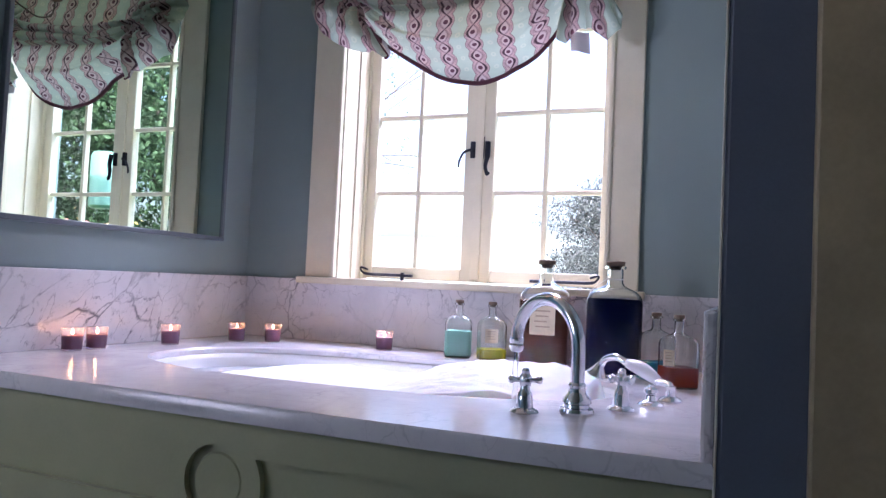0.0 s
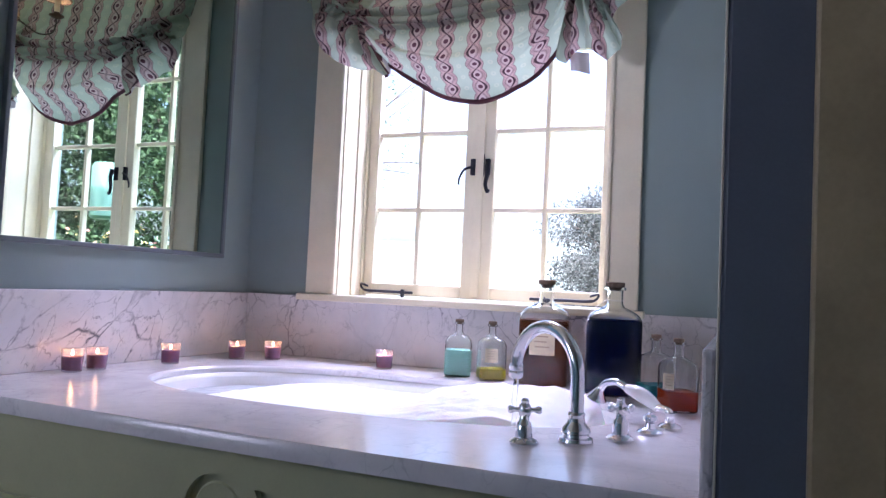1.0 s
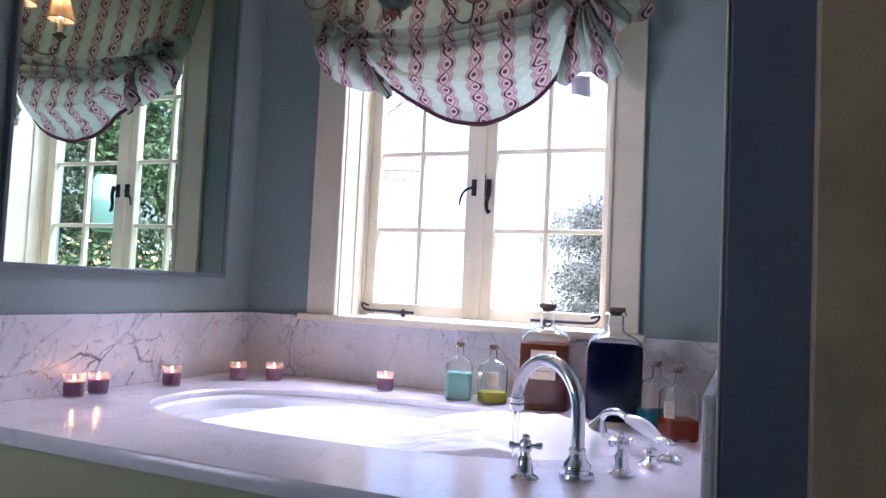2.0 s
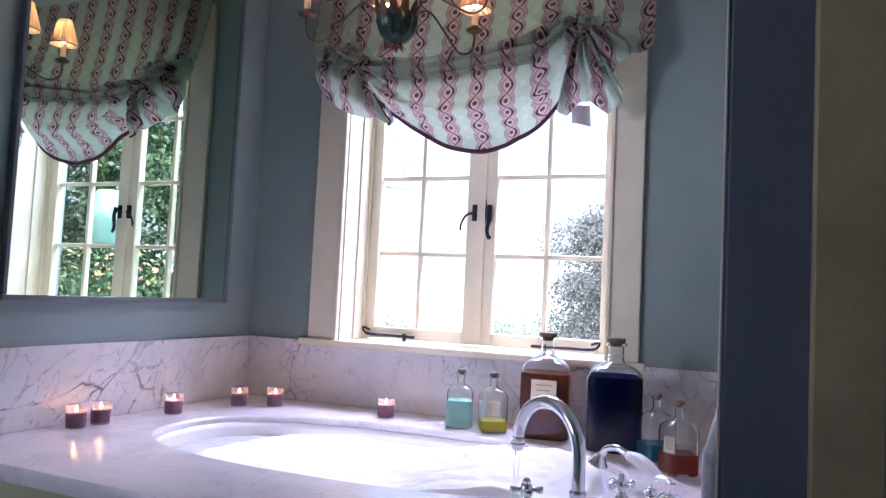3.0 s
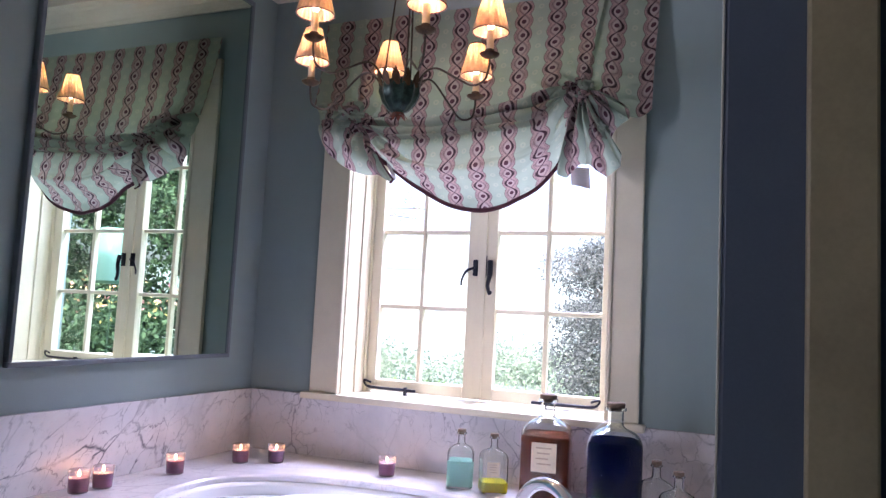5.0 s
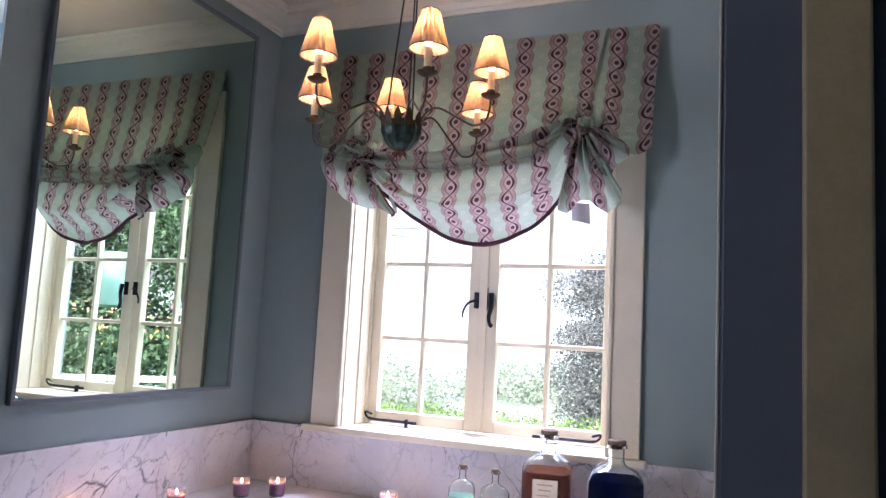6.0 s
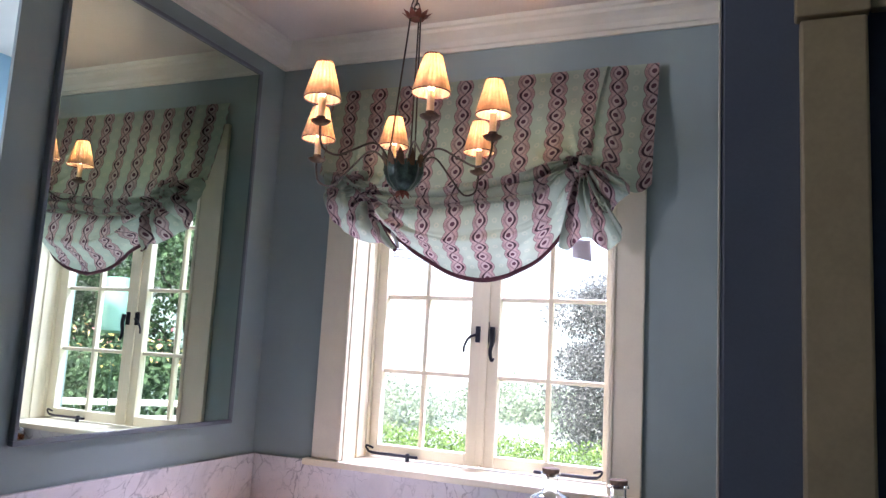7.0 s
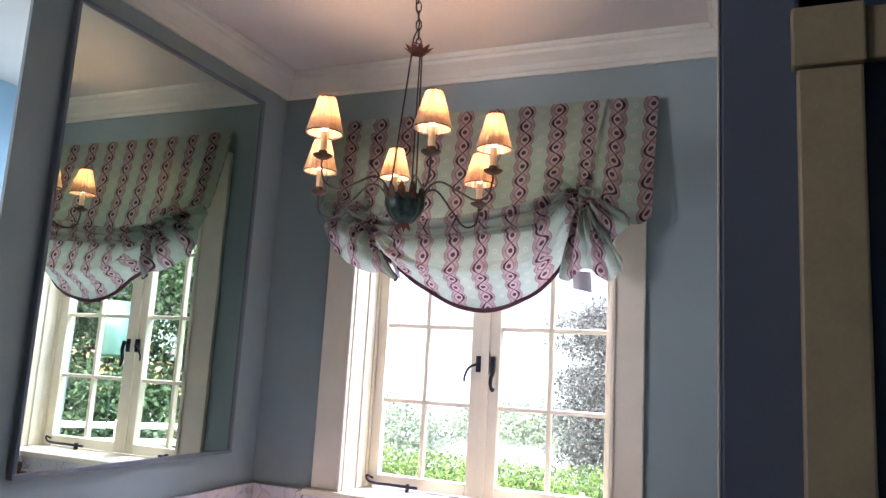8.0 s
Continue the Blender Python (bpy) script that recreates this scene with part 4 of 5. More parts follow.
# ---- chandelier ----
BRONZE = surface("dark bronze rod", (0.07, 0.055, 0.045), 0.45, 0.7, var=0.3, scale=30, bump=0.2, bscale=300)
TOLE = surface("dark green painted tole", (0.025, 0.05, 0.04), 0.35, 0.5, var=0.6, scale=45, bump=0.2, bscale=200)
GILT = surface("tarnished gilt leaf", (0.09, 0.05, 0.025), 0.45, 0.6, var=0.5, scale=40, bump=0.3, bscale=250)
RUST = surface("red brown painted tin", (0.18, 0.05, 0.03), 0.5, 0.4, var=0.3, scale=40)
SLEEVE = surface("ivory candle sleeve", (0.75, 0.58, 0.36), 0.5, var=0.08, scale=30)
BULB = glow_material("warm lamp bulb", (1.0, 0.74, 0.44), 3.5)
SHADE, _n, _l, _p = nodes_of("pleated ivory silk")
_t, _x = _n.new("ShaderNodeBsdfTranslucent"), _n.new("ShaderNodeMixShader")
_nz = noise_of(_n, _l, 60, 3.0)
_r = ramp_of(_n, [(0.3, (0.48, 0.36, 0.26)), (0.7, (0.61, 0.47, 0.34))])
_l.new(_nz.outputs["Fac"], _r.inputs["Fac"])
_l.new(_r.outputs["Color"], _p.inputs["Base Color"])
_l.new(_r.outputs["Color"], _t.inputs["Color"])
_p.inputs["Roughness"].default_value = 0.8
_x.inputs["Fac"].default_value = 0.5
_l.new(_p.outputs[0], _x.inputs[1])
_l.new(_t.outputs[0], _x.inputs[2])
_l.new(_x.outputs[0], _n["Material Output"].inputs["Surface"])

HX, HY, HZ = 0.935, -0.636, 2.003
chand = thing("chandelier", (HX, HY, ZC), "six-arm tole chandelier with pleated ivory shades, lit", "chandelier")


def leaf_crown(bm, at, n, r0, r1, z0, z1, width, lean=0.0):
    for k in range(n):
        a = 2 * math.pi * (k + 0.5) / n
        o, s_ = Vector((math.cos(a), math.sin(a), 0)), Vector((-math.sin(a), math.cos(a), 0))
        pts = [(r0, z0, width), (r0 + (r1 - r0) * 0.5, z0 + (z1 - z0) * 0.55, width * 0.9), (r1, z1, 0.0006)]
        rows = []
        for r, z, w in pts:
            rows.append([bm.verts.new(Vector(at) + o * (r + th) + s_ * q + Vector((0, 0, z))) for th in (0.0, 0.0015) for q in (-w, w)])
        for a_, b_ in zip(rows, rows[1:]):
            for i, j in ((0, 1), (1, 3), (3, 2), (2, 0)):
                bm.faces.new((a_[i], a_[j], b_[j], b_[i]))
    return bm


bowl = part("bowl", lathe([(0.0, 1.762), (0.012, 1.764), (0.03, 1.772), (0.05, 1.795), (0.061, 1.825), (0.06, 1.85), (0.054, 1.858), (0.05, 1.85), (0.03, 1.80), (0.0, 1.795)], (HX, HY, 0.017), 48, False, lambda a, z: 0.05 * math.sin(a * 12)), TOLE, chand, "dark green lobed tole bowl", True)
part("leaf_ring", leaf_crown(bmesh.new(), (HX, HY, 1.855), 12, 0.058, 0.072, 0.0, 0.052, 0.013), GILT, bowl, "tarnished gilt leaf ring")
part("finial", leaf_crown(bmesh.new(), (HX, HY, 1.792), 8, 0.008, 0.028, 0.0, -0.028, 0.008), RUST, bowl)
crown = part("top_crown", lathe([(0.0, 2.318), (0.018, 2.316), (0.026, 2.306), (0.024, 2.30), (0.0, 2.302)], (HX + 0.012, HY, 0.042), 24, False), RUST, chand, "red-brown painted leaf crown", True)
part("leaf_ring", leaf_crown(bmesh.new(), (HX + 0.012, HY, 2.342), 10, 0.018, 0.047, 0.0, 0.022, 0.010), RUST, crown)
for k in range(3):
    a = radians(95 + 120 * k)
    o = Vector((math.cos(a), math.sin(a), 0))
    part("rod", add_tube(bmesh.new(), [Vector((HX + 0.012, HY, 2.344)) + o * 0.02, Vector((HX, HY, 1.867)) + o * 0.05], 0.0028, 6), BRONZE, chand)
for k in range(7):
    zc = 2.379 + k * 0.0315
    e = pose(HX + 0.012 - 0.002 * k, HY, zc, 90, 0, 20 + 90 * (k % 2))
    ring = [e @ Vector((0.0085 * math.cos(t), 0.019 * math.sin(t), 0)) for t in [2 * math.pi * i / 16 for i in range(16)]]
    part("chain_link", add_tube(bmesh.new(), ring, 0.0022, 6, True), BRONZE, chand)
part("flex", tube([(HX + 0.014, HY, 2.357), (HX + 0.020, HY - 0.004, 2.372), (HX - 0.008, HY, 2.39), (HX + 0.008, HY + 0.004, 2.45), (HX - 0.006, HY, 2.52), (HX + 0.004, HY, 2.597)], 0.0022, 6), BRONZE, chand, "twisted flex", True)
part("ceiling_rose", lathe([(0.0, 2.575), (0.02, 2.577), (0.045, 2.588), (0.055, 2.5995)], (HX, HY, 0), 32), BRONZE, chand, "", True)

for turn, reach, sag in ((-2, 0.290, 0.0), (60, 0.300, -0.035), (124, 0.300, 0.0), (186, 0.300, -0.045), (241, 0.300, 0.0), (308, 0.305, -0.003)):
    a = radians(turn)
    o, up = Vector((math.cos(a), math.sin(a), 0)), Vector((0, 0, 1))
    c = Vector((HX, HY, 0.017))
    tip = c + o * reach + up * sag
    arm = part("arm", add_tube(bmesh.new(), smooth_path([c + o * 0.045 + up * 1.835, c + o * 0.085 + up * 1.885, c + o * 0.125 + up * 1.893, c + o * 0.185 + up * (1.86 + sag * 0.5), c + o * 0.240 + up * (1.832 + sag), c + o * (reach - 0.013) + up * (1.845 + sag), tip + up * 1.885, tip + up * 1.914], 7), 0.0034, 7), BRONZE, chand, "", True)
    part("drip_pan", lathe([(0.004, 1.884), (0.016, 1.888), (0.026, 1.894), (0.029, 1.899), (0.027, 1.899), (0.014, 1.893), (0.0, 1.892)], tip + up * 0.022, 28, False), GILT, arm, "tarnished gilt drip pan", True)
    part("cup", lathe([(0.0, 1.893), (0.012, 1.893), (0.0135, 1.91), (0.012, 1.912), (0.0, 1.912)], tip + up * 0.022, 20, False), GILT, arm, "", True)
    part("candle_sleeve", lathe([(0.0105, 1.911), (0.0105, 1.968), (0.008, 1.97), (0.0, 1.97)], tip + up * 0.022, 20, False), SLEEVE, arm, "ivory candle sleeve", True)
    part("bulb", lathe([(0.0, 1.9705), (0.006, 1.972), (0.011, 1.985), (0.012, 1.995), (0.008, 2.012), (0.002, 2.028), (0.0, 2.03)], tip + up * 0.022, 16, False), BULB, arm, "glowing lamp bulb", True)
    sh = part("lampshade", lathe([(0.0535, HZ - 0.017), (0.025, HZ + 0.091), (0.0238, HZ + 0.091), (0.0523, HZ - 0.017)], tip, 96, False, lambda t, z: 0.042 * math.sin(t * 22)), SHADE, arm, "pleated ivory silk shade", 60)
    for r, z in ((0.0535, HZ - 0.017), (0.0248, HZ + 0.091)):
        part("trim", add_tube(bmesh.new(), [tip + up * z + Vector((r * math.cos(t), r * math.sin(t), 0)) for t in [2 * math.pi * i / 32 for i in range(32)]], 0.0018, 6, True), BRAID, sh, "dark trim")
    lamp = new("bulb_light", bpy.data.lights.new("bulb_light", "POINT"))
    lamp.data.energy, lamp.data.color, lamp.data.shadow_soft_size = LAMP_WATTS, (1.0, 0.70, 0.42), 0.013
    lamp.location = tip + up * 2.056

# ---- candles ----
CUP, _n, _l, _p = nodes_of("thin frosted votive glass")
_p.inputs["Base Color"].default_value = (0.90, 0.84, 0.90, 1)
_p.inputs["Transmission Weight"].default_value, _p.inputs["Roughness"].default_value, _p.inputs["IOR"].default_value = 1.0, 0.05, 1.15
_f, _c, _x, _y = _n.new("ShaderNodeBsdfTranslucent"), _n.new("ShaderNodeBsdfTransparent"), _n.new("ShaderNodeMixShader"), _n.new("ShaderNodeMixShader")
_f.inputs["Color"].default_value = (0.85, 0.72, 0.72, 1)
_x.inputs["Fac"].default_value, _y.inputs["Fac"].default_value = 0.5, 0.22
_l.new(_p.outputs[0], _x.inputs[1])
_l.new(_c.outputs[0], _x.inputs[2])
_l.new(_x.outputs[0], _y.inputs[1])
_l.new(_f.outputs[0], _y.inputs[2])
_l.new(_y.outputs[0], _n["Material Output"].inputs["Surface"])
WAX = surface("plum candle wax", (0.30, 0.16, 0.25), 0.4, var=0.15, scale=40, bump=0.1)
WAX.node_tree.nodes["Principled BSDF"].inputs["Subsurface Weight"].default_value = 0.3
FLAME = glow_material("candle flame", (1.0, 0.50, 0.17), 9.0)
for x, y in ((0.088, -0.925), (0.096, -0.842), (0.134, -0.57), (0.192, -0.292), (0.294, -0.212), (0.738, -0.172)):
    v = thing("votive_candle", (x, y, ZD), "plum votive candle burning in a clear glass cup", "candle", "candles round the bath")
    part("cup", lathe([(0.0, 0.0005), (0.026, 0.0005), (0.028, 0.003), (0.0315, 0.067), (0.0302, 0.068), (0.0272, 0.006), (0.0, 0.005)], (x, y, ZD), 32, False), CUP, v, "clear glass cup", True)
    part("wax", lathe([(0.0, 0.0055), (0.0268, 0.0062), (0.0284, 0.046), (0.024, 0.0475), (0.012, 0.0435), (0.0, 0.043)], (x, y, ZD), 32, False), WAX, v, "plum wax", True)
    part("wick", lathe([(0.0011, 0.043), (0.0011, 0.05), (0.0, 0.051)], (x, y, ZD), 8, False), IRON, v)
    part("flame", lathe([(0.0, 0.0480), (0.0026, 0.050), (0.0038, 0.053), (0.0030, 0.058), (0.0012, 0.063), (0.0, 0.066)], (x, y, ZD), 12, False), FLAME, v, "small flame", True)
    glow = new("flame_light", bpy.data.lights.new("flame_light", "POINT"))
    glow.data.energy, glow.data.color, glow.data.shadow_soft_size = 0.005, (1.0, 0.52, 0.20), 0.003
    glow.location = (x, y, ZD + 0.0705)

# ---- bottles ----
CLEAR = glass_material("clear bottle glass", (0.96, 0.985, 0.97), ior=1.36)
CORK = surface("brown cork", (0.17, 0.115, 0.075), 0.85, var=0.35, scale=120, bump=0.4, bscale=300)
PAPER = surface("aged cream label", (0.72, 0.62, 0.44), 0.8, var=0.08, scale=30)
INK = surface("brown ink", (0.46, 0.35, 0.24), 0.8, var=0.1)
STRING = surface("white string", (0.75, 0.74, 0.72), 0.8, var=0.1)


def liquid(name, colour, clear=0.0):
    m, nodes, links, p = nodes_of(name)
    p.inputs["Base Color"].default_value = (*colour, 1)
    p.inputs["Roughness"].default_value = 0.12
    p.inputs["Specular IOR Level"].default_value = 0.0
    p.inputs["Transmission Weight"].default_value = clear
    p.inputs["IOR"].default_value = 1.36
    return m


def squared_rings(profile):
    """Rings of a bottle: square in the body, round at the neck."""
    bm = bmesh.new()
    rows = []
    for r, z, pw in profile:
        row = []
        for k in range(40):
            a = 2 * math.pi * (k + 0.5) / 40
            c, s_ = math.cos(a), math.sin(a)
            row.append(bm.verts.new((r * math.copysign(abs(c) ** (2 / pw), c), r * math.copysign(abs(s_) ** (2 / pw), s_), z)))
        rows.append(row)
    for a, b in zip(rows, rows[1:]):
        for k in range(40):
            bm.faces.new((a[k], a[(k + 1) % 40], b[(k + 1) % 40], b[k]))
    bm.faces.new(rows[0])
    bm.faces.new(rows[-1])
    return bm


def bottle(x, y, turn, w, body, total, neck, fill, liquid_mat, label, tag=None, tie=False):
    m = pose(x, y, ZD + 0.0005, 0, 0, turn)
    body, total = body * 1.03, total * 1.035
    b = thing("bottle", (x, y, ZD), label, "bottle", "bottles on the bath deck")
    g = 0.0035
    sh = total - body
    outer = [(w * 0.46, 0, 6), (w * 0.495, 0.004, 6), (w * 0.5, 0.012, 6), (w * 0.5, body, 6), (w * 0.49, body + sh * 0.09, 5.5), (w * 0.455, body + sh * 0.18, 5), (w * 0.39, body + sh * 0.26, 4), (w * 0.29, body + sh * 0.33, 3), (neck * 1.25, body + sh * 0.40, 2), (neck * 1.02, body + sh * 0.47, 2), (neck, body + sh * 0.55, 2), (neck, body + sh * 0.80, 2), (neck * 1.35, body + sh * 0.82, 2), (neck * 1.35, body + sh * 0.89, 2), (neck * 0.85, body + sh * 0.895, 2)]
    inner = [(max(r - g, neck * 0.7), z if z > 0.006 else 0.006, pw) for r, z, pw in outer[::-1][1:]]
    bm = squared_rings(outer + inner)
    bmesh.ops.transform(bm, matrix=m, verts=bm.verts)
    flask = part("flask", bm, CLEAR, b, "clear glass flask", True)
    inl = [(r - g + 0.0005, z if z > 0.0052 else 0.0052, pw) for r, z, pw in outer if z < fill and r - g > 0.002]
    # width at the liquid's surface
    for (ra, za, pa), (rb, zb, pb) in zip(outer, outer[1:]):
        if za <= fill <= zb:
            t = (fill - za) / max(1e-6, zb - za)
            inl.append((ra + (rb - ra) * t - g + 0.0005, fill, pa))
            break
    bm = squared_rings(inl)
    bmesh.ops.transform(bm, matrix=m, verts=bm.verts)
    part("liquid", bm, liquid_mat, b, "", True)
    part("cork", lathe([(neck * 0.6, body + sh * 0.8), (neck * 0.83, body + sh * 0.895), (neck * 1.15, body + sh * 0.9), (neck * 1.2, total), (neck * 1.1, total + 0.002), (0.0, total + 0.002)], (x, y, ZD), 24), CORK, b, "cork stopper", True)
    if tag:
        lw, z0, z1, side = tag
        bm = box((-lw / 2, -w * 0.5 - 0.0012, z0), (lw / 2, -w * 0.5 - 0.0003, z1))
        rot = Matrix.Rotation(radians(side), 4, "Z")
        bmesh.ops.transform(bm, matrix=m @ rot, verts=bm.verts)
        pl_ = part("label", bm, PAPER, b, "aged cream paper label")
        for i in range(4):
            zz = z1 - (z1 - z0) * (0.2 + 0.18 * i)
            bm = box((-lw * (0.32 - 0.05 * (i % 2)), -w * 0.5 - 0.0018, zz), (lw * (0.30 - 0.06 * (i % 3)), -w * 0.5 - 0.0013, zz + (z1 - z0) * 0.05))
            bmesh.ops.transform(bm, matrix=m @ rot, verts=bm.verts)
            part("writing", bm, INK, pl_)
    if tie:
        r = neck * 1.08
        pts = [Vector((x + r * math.cos(t), y + r * math.sin(t), ZD + body + sh * 0.56)) for t in [2 * math.pi * i / 20 for i in range(20)]]
        bm = add_tube(bmesh.new(), pts, 0.0014, 5, True)
        v0 = Vector((x - r * 0.9, y - r * 0.5, ZD + body + sh * 0.56))
        add_tube(bm, smooth_path([v0, v0 + Vector((-0.035, -0.03, -0.03)), Vector((x - w * 0.42, y - w * 0.50, ZD + body - 0.0)), Vector((x - w * 0.43, y - w * 0.54, ZD + body - 0.03)), Vector((x - w * 0.40, y - w * 0.54, ZD + body - 0.035))], 6), 0.0014, 5)
        part("string", bm, STRING, b, "white string tie", True)
    return b


bottle(1.016, -0.165, 18, 0.092, 0.108, 0.184, 0.0125, 0.088, liquid("mint green bath milk", (0.36, 0.66, 0.56)), "small square corked bottle half full of mint bath milk")
bottle(1.140, -0.180, 30, 0.090, 0.108, 0.184, 0.0125, 0.036, liquid("yellow bath oil", (0.85, 0.74, 0.02), 0.5), "small square corked bottle with a little yellow oil", (0.042, 0.058, 0.104, -12))
bottle(1.318, -0.172, 8, 0.160, 0.205, 0.325, 0.024, 0.208, liquid("amber bath oil", (0.28, 0.062, 0.018), 0.65), "large square corked bottle of dark amber oil", (0.080, 0.098, 0.19, 0))
bottle(1.552, -0.250, 10, 0.165, 0.208, 0.325, 0.024, 0.222, liquid("deep blue bath salts solution", (0.0006, 0.0022, 0.028), 0.0), "large square corked bottle of deep blue liquid tied with string", None, True)
bottle(1.688, -0.345, 35, 0.088, 0.108, 0.184, 0.0125, 0.052, liquid("teal bath oil", (0.02, 0.26, 0.36), 0.4), "small square corked bottle with teal liquid")
bottle(1.760, -0.470, 28, 0.088, 0.108, 0.184, 0.0125, 0.054, liquid("orange red bath oil", (0.46, 0.055, 0.008), 0.5), "small square corked bottle with orange-red oil", (0.032, 0.058, 0.10, -55))

# ---- taps ----
CHROME = surface("polished chrome", (0.80, 0.81, 0.84), 0.07, 1.0, var=0.02, scale=4, bump=0.0)
PORCELAIN = surface("white porcelain", (0.84, 0.85, 0.88), 0.12, var=0.02, bump=0.0)
BASE_P = [(0.0, 0.0), (0.034, 0.0), (0.036, 0.004), (0.034, 0.010), (0.027, 0.013), (0.026, 0.018), (0.030, 0.022), (0.028, 0.030), (0.019, 0.040), (0.0165, 0.052), (0.018, 0.056), (0.0165, 0.060), (0.0145, 0.062), (0.0, 0.062)]


def spout():
    x, y = 1.612, -1.050
    s = thing("bath_spout", (x, y, ZD), "polished chrome swan-neck bath spout on a turned base", "faucet")
    part("base", lathe(BASE_P, (x, y, ZD), 40, False), CHROME, s, "", True)
    d = Vector((-0.83, 0.56, 0)).normalized()
    up, c = Vector((0, 0, 1)), Vector((x, y, 0))
    R = 0.098
    pts = [c + up * (ZD + 0.055), c + up * (ZD + 0.10)]
    pts += [c + d * (R - R * math.cos(math.pi * k / 14)) + up * (ZD + 0.128 + R * math.sin(math.pi * k / 14)) for k in range(15)]
    e = c + d * 2 * R
    pts.append(e + up * (ZD + 0.126))
    part("neck", add_tube(bmesh.new(), pts, 0.0142, 24), CHROME, s, "", True)
    part("nozzle", lathe([(0.013, 0.136), (0.0165, 0.134), (0.0165, 0.126), (0.0145, 0.122), (0.017, 0.118), (0.015, 0.108), (0.0115, 0.104), (0.0, 0.104)], (e.x, e.y, ZD), 28, False), CHROME, s, "", True)
    return e


def tap(x, y, turn):
    t = thing("tap_handle", (x, y, ZD), "polished chrome cross-head bath tap", "tap", "pair of bath taps")
    part("base", lathe([(0.0, 0.0), (0.028, 0.0), (0.029, 0.004), (0.026, 0.008), (0.0175, 0.013), (0.0165, 0.027), (0.014, 0.041), (0.0105, 0.045), (0.0085, 0.056), (0.0, 0.056)], (x, y, ZD), 36, False), CHROME, t, "", True)
    head = part("cross_head", lathe([(0.0, 0.054), (0.011, 0.055), (0.0128, 0.063), (0.0115, 0.074), (0.0078, 0.079), (0.0083, 0.084), (0.005, 0.089), (0.0, 0.09)], (x, y, ZD), 28, False), CHROME, t, "", True)
    for k in range(4):
        a = radians(turn + 90 * k)
        o = Vector((math.cos(a), math.sin(a), 0))
        c = Vector((x, y, ZD + 0.0665))
        part("spoke", add_tube(bmesh.new(), [c + o * q for q in (0.007, 0.014, 0.020, 0.025, 0.029, 0.033, 0.0345)], lambda t_: (0.0052, 0.005, 0.0048, 0.0072, 0.008, 0.006, 0.0015)[min(6, round(t_ * 6))], 14), CHROME, head, "", True)


e = spout()
tap(1.524, -1.122, 25)
tap(1.688, -0.970, 50)
x, y = 1.735, -0.857
kn = thing("diverter_knob", (x, y, ZD), "small chrome diverter knob", "tap")
part("base", lathe([(0.0, 0.0), (0.027, 0.0), (0.028, 0.004), (0.024, 0.008), (0.013, 0.013), (0.010, 0.024), (0.0, 0.024)], (x, y, ZD), 32, False), CHROME, kn, "", True)
part("knob", lathe([(0.0, 0.022), (0.009, 0.024), (0.0155, 0.031), (0.0145, 0.038), (0.007, 0.043), (0.006, 0.047), (0.0, 0.049)], (x, y, ZD), 28, False), CHROME, kn, "", True)

x, y = 1.768, -0.762
hs = thing("hand_shower", (x, y, ZD), "chrome hand shower with a white porcelain handle on its cradle", "hand shower")
part("base", lathe([(0.0, 0.0), (0.026, 0.0), (0.027, 0.004), (0.023, 0.009), (0.012, 0.014), (0.0105, 0.03), (0.013, 0.036), (0.0, 0.04)], (x, y, ZD), 32, False), CHROME, hs, "", True)
part("elbow", tube([(x, y, ZD + 0.030), (x - 0.003, y + 0.003, ZD + 0.038), (x - 0.018, y + 0.011, ZD + 0.042), (x - 0.034, y + 0.018, ZD + 0.044)], 0.0085, 16), CHROME, hs, "", True)
ha, hb = Vector((x - 0.03, y + 0.017, ZD + 0.043)), Vector((1.660, -0.688, ZD + 0.073))
part("handle", add_tube(bmesh.new(), [ha.lerp(hb, k / 10) + Vector((0, 0, 0.006 * math.sin(math.pi * k / 10))) for k in range(11)], lambda t: 0.0115 + 0.006 * math.sin(math.pi * min(1, t * 1.0)), 20), PORCELAIN, hs, "white porcelain handle", True)
part("neck", tube([hb - (hb - ha).normalized() * 0.006, hb + Vector((-0.008, 0.004, 0.004)), (1.630, -0.674, ZD + 0.085), (1.602, -0.660, ZD + 0.078), (1.588, -0.653, ZD + 0.060)], lambda t: 0.0085, 16), CHROME, hs, "", True)
bm = lathe([(0.0, 0.032), (0.009, 0.03), (0.012, 0.022), (0.022, 0.006), (0.027, 0.0), (0.025, -0.003), (0.0, -0.004)], (0, 0, 0), 28, False)
bmesh.ops.transform(bm, matrix=Matrix.Translation((1.578, -0.648, ZD + 0.037)) @ pose(0, 0, 0, 0, -22, 150), verts=bm.verts)
part("rose", bm, CHROME, hs, "", True)

# ---- water and foam ----
ZW = ZD - 0.064
WATER, _n, _l, _p = nodes_of("soapy bath water")
_p.inputs["Base Color"].default_value, _p.inputs["Transmission Weight"].default_value, _p.inputs["Roughness"].default_value, _p.inputs["IOR"].default_value = (0.88, 0.92, 0.94, 1), 0.3, 0.03, 1.33
_w = noise_of(_n, _l, 9, 3.0)
_b = _n.new("ShaderNodeBump")
_b.inputs["Strength"].default_value, _b.inputs["Distance"].default_value = 0.3, 0.02
_l.new(_w.outputs["Fac"], _b.inputs["Height"])
_l.new(_b.outputs["Normal"], _p.inputs["Normal"])
bm = bmesh.new()
bm.faces.new([bm.verts.new((*oval(2 * math.pi * k / 96, ra=RA - 0.0165, rb=RB - 0.0165), ZW)) for k in range(96)])
tagged(link_mesh("bath_water", bm, WATER), "milky soapy bath water", "water", kind="structure")
STREAM = glass_material("running water", (0.97, 0.99, 1.0), 0.02, 1.33)
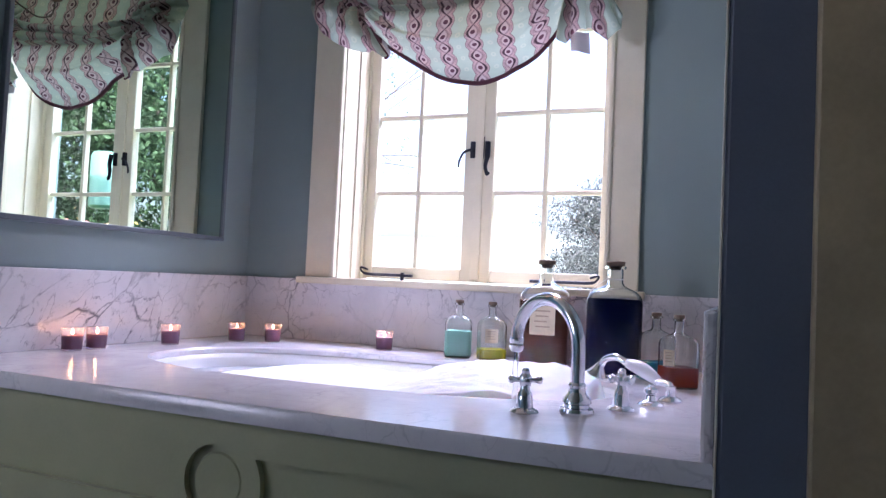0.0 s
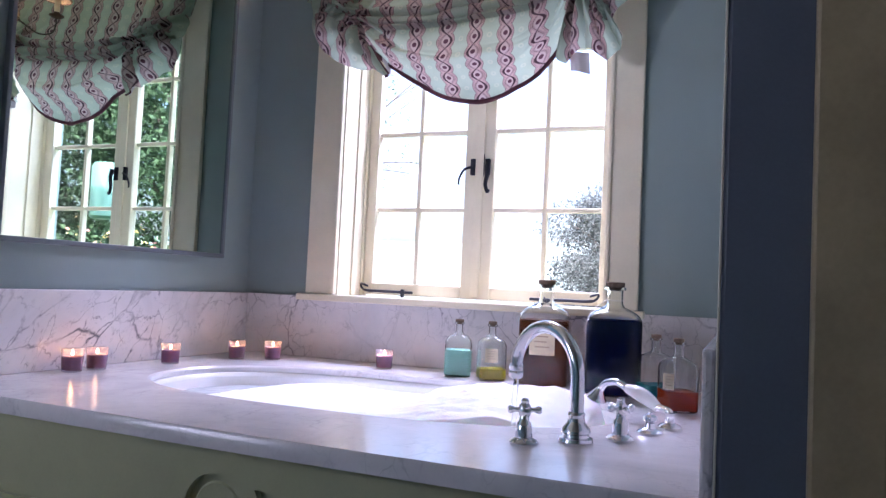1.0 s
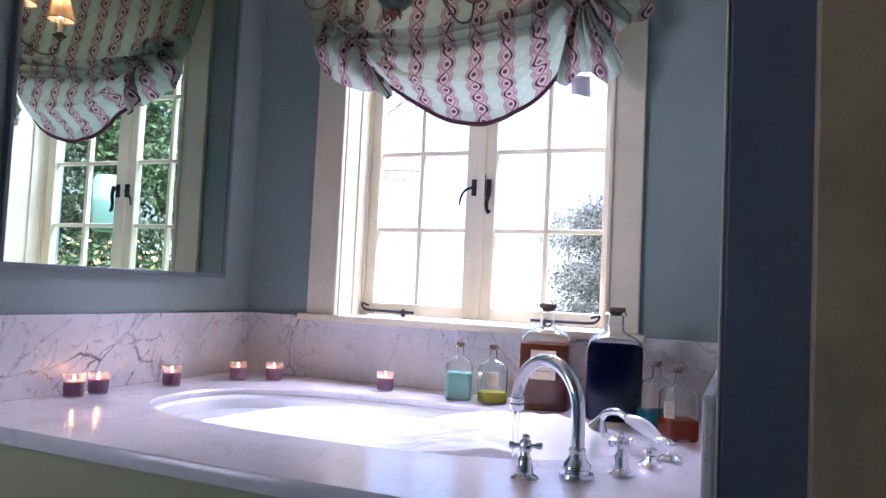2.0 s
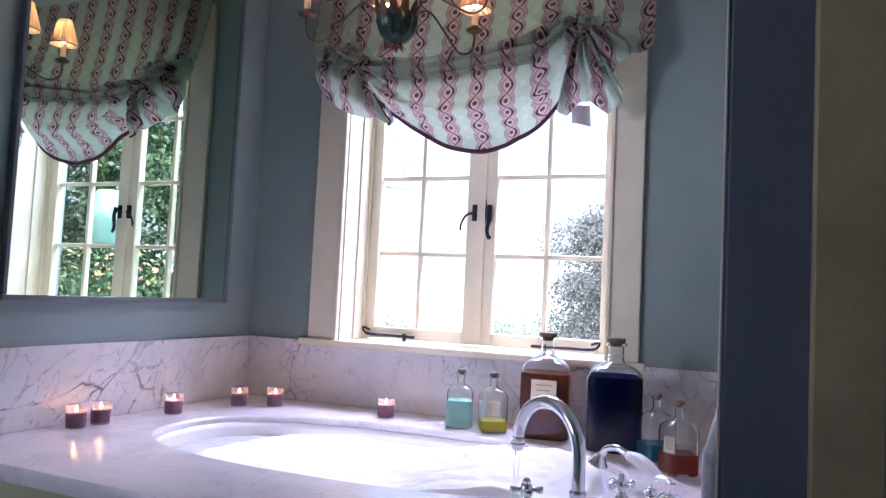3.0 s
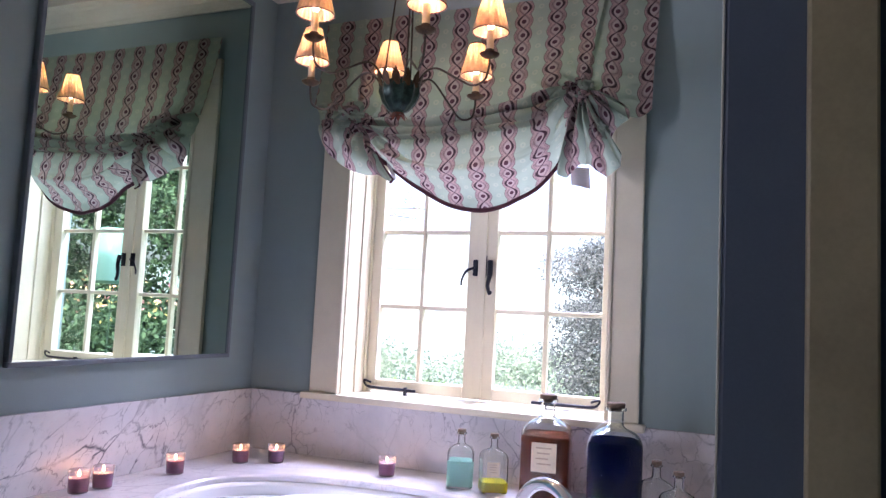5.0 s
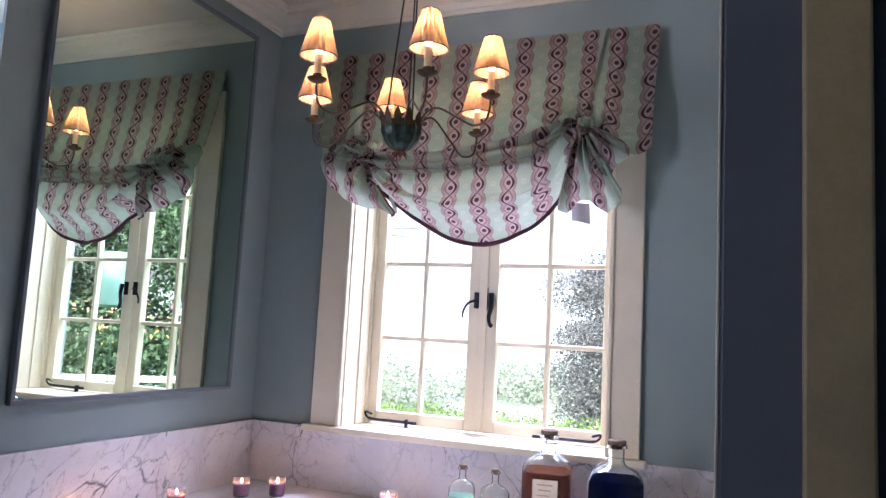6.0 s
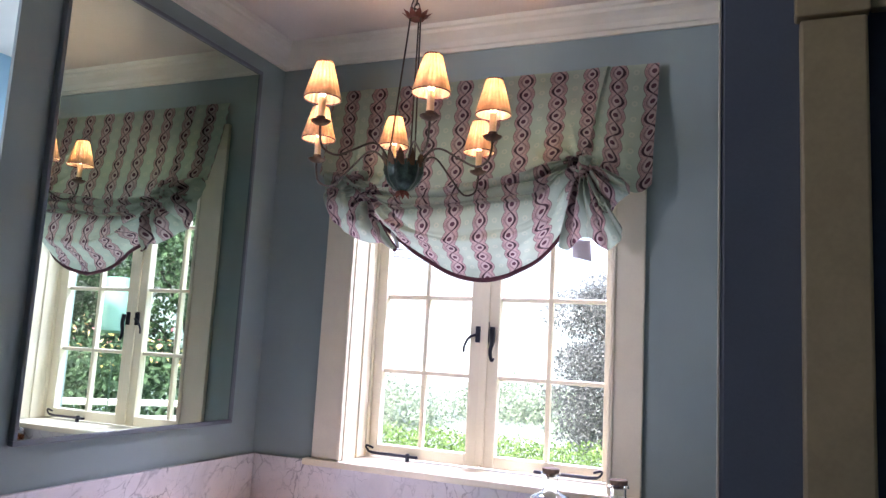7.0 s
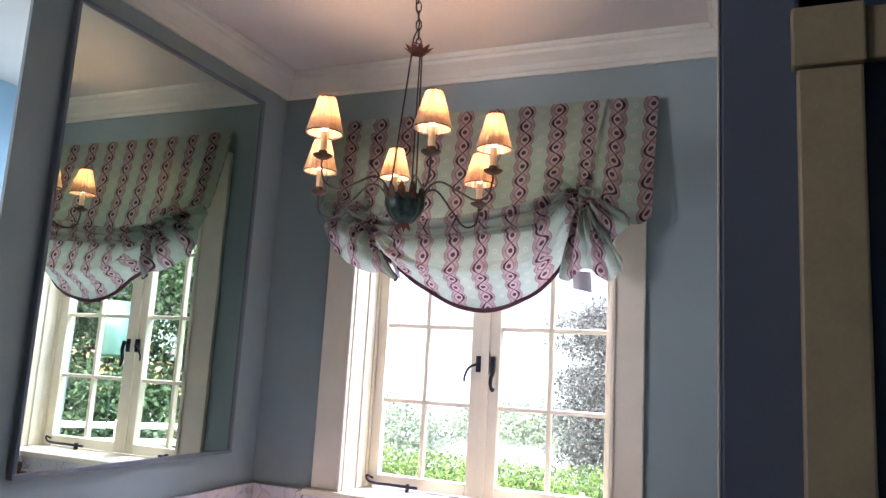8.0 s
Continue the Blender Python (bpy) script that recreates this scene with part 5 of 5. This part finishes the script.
tagged(link_mesh("water_stream", add_tube(bmesh.new(), [Vector((e.x + 0.0015 * math.sin(k * 0.9), e.y + 0.001 * math.cos(k * 1.3), ZD + 0.1035 - (0.1035 + 0.10) * k / 24)) for k in range(25)], lambda t: 0.0062 - 0.0018 * t, 12), STREAM, True), "thin stream of water falling from the spout", "water", kind="structure")
FOAM = surface("white bath foam", (0.93, 0.93, 0.93), 0.6, var=0.04, scale=18, bump=0.5, bscale=260, depth=0.003)
FOAM.node_tree.nodes["Principled BSDF"].inputs["Subsurface Weight"].default_value = 0.2


def foam_mesh():
    bm = bmesh.new()
    nu, nv = 150, 96
    rows = []
    for j in range(nv + 1):
        row = []
        for i in range(nu + 1):
            a, r = 2 * math.pi * i / nu, j / nv
            x, y = oval(a, ra=(RA - 0.03) * r, rb=(RB - 0.03) * r)
            heap = 0.085 * math.exp(-(((x - 1.29) / 0.22) ** 2 + ((y + 0.74) / 0.21) ** 2)) + 0.052 * math.exp(-(((x - 1.50) / 0.14) ** 2 + ((y + 0.55) / 0.16) ** 2))
            lump = 0.012 * noise.noise((x * 11, y * 11, 2)) + 0.010 * noise.noise((x * 27, y * 27, 5)) + 0.006 * noise.noise((x * 62, y * 62, 8))
            far = 0.5 + noise.noise((x * 4, y * 4, 9))
            z = ZW - 0.012 + 0.022 * min(1, max(0, (x - 0.34) / 0.25)) + heap + lump * (0.4 + 2.2 * heap) + 0.026 * max(0, far) * min(1, max(0, (x - 0.30) / 0.4))
            edge = min(1, (1 - r) / 0.06)
            row.append(bm.verts.new((x, y, min(z, ZD + 0.055) * edge + (ZW - 0.02) * (1 - edge))))
        rows.append(row)
    for a, b in zip(rows, rows[1:]):
        for i in range(nu):
            bm.faces.new((a[i], a[i + 1], b[i + 1], b[i]))
    bmesh.ops.remove_doubles(bm, verts=bm.verts, dist=1e-5)
    return bm


foam = tagged(link_mesh("bath_foam", foam_mesh(), FOAM, 80), "white bubble-bath foam heaped under the spout", "foam", kind="stuff")
bm = bmesh.new()
rnd = random.Random(4)
for _ in range(420):
    bx, by = rnd.gauss(1.30, 0.09), rnd.gauss(-0.80, 0.07)
    heap = 0.091 * math.exp(-(((bx - 1.29) / 0.22) ** 2 + ((by + 0.74) / 0.21) ** 2))
    s = rnd.uniform(0.0012, 0.0035)
    bmesh.ops.create_icosphere(bm, subdivisions=1, radius=s, matrix=Matrix.Translation((bx, by, ZW - 0.008 + heap + rnd.uniform(-0.004, 0.004))))
tagged(link_mesh("foam_bubbles", bm, FOAM, 80), "small loose bubbles on the foam", "foam", kind="stuff")
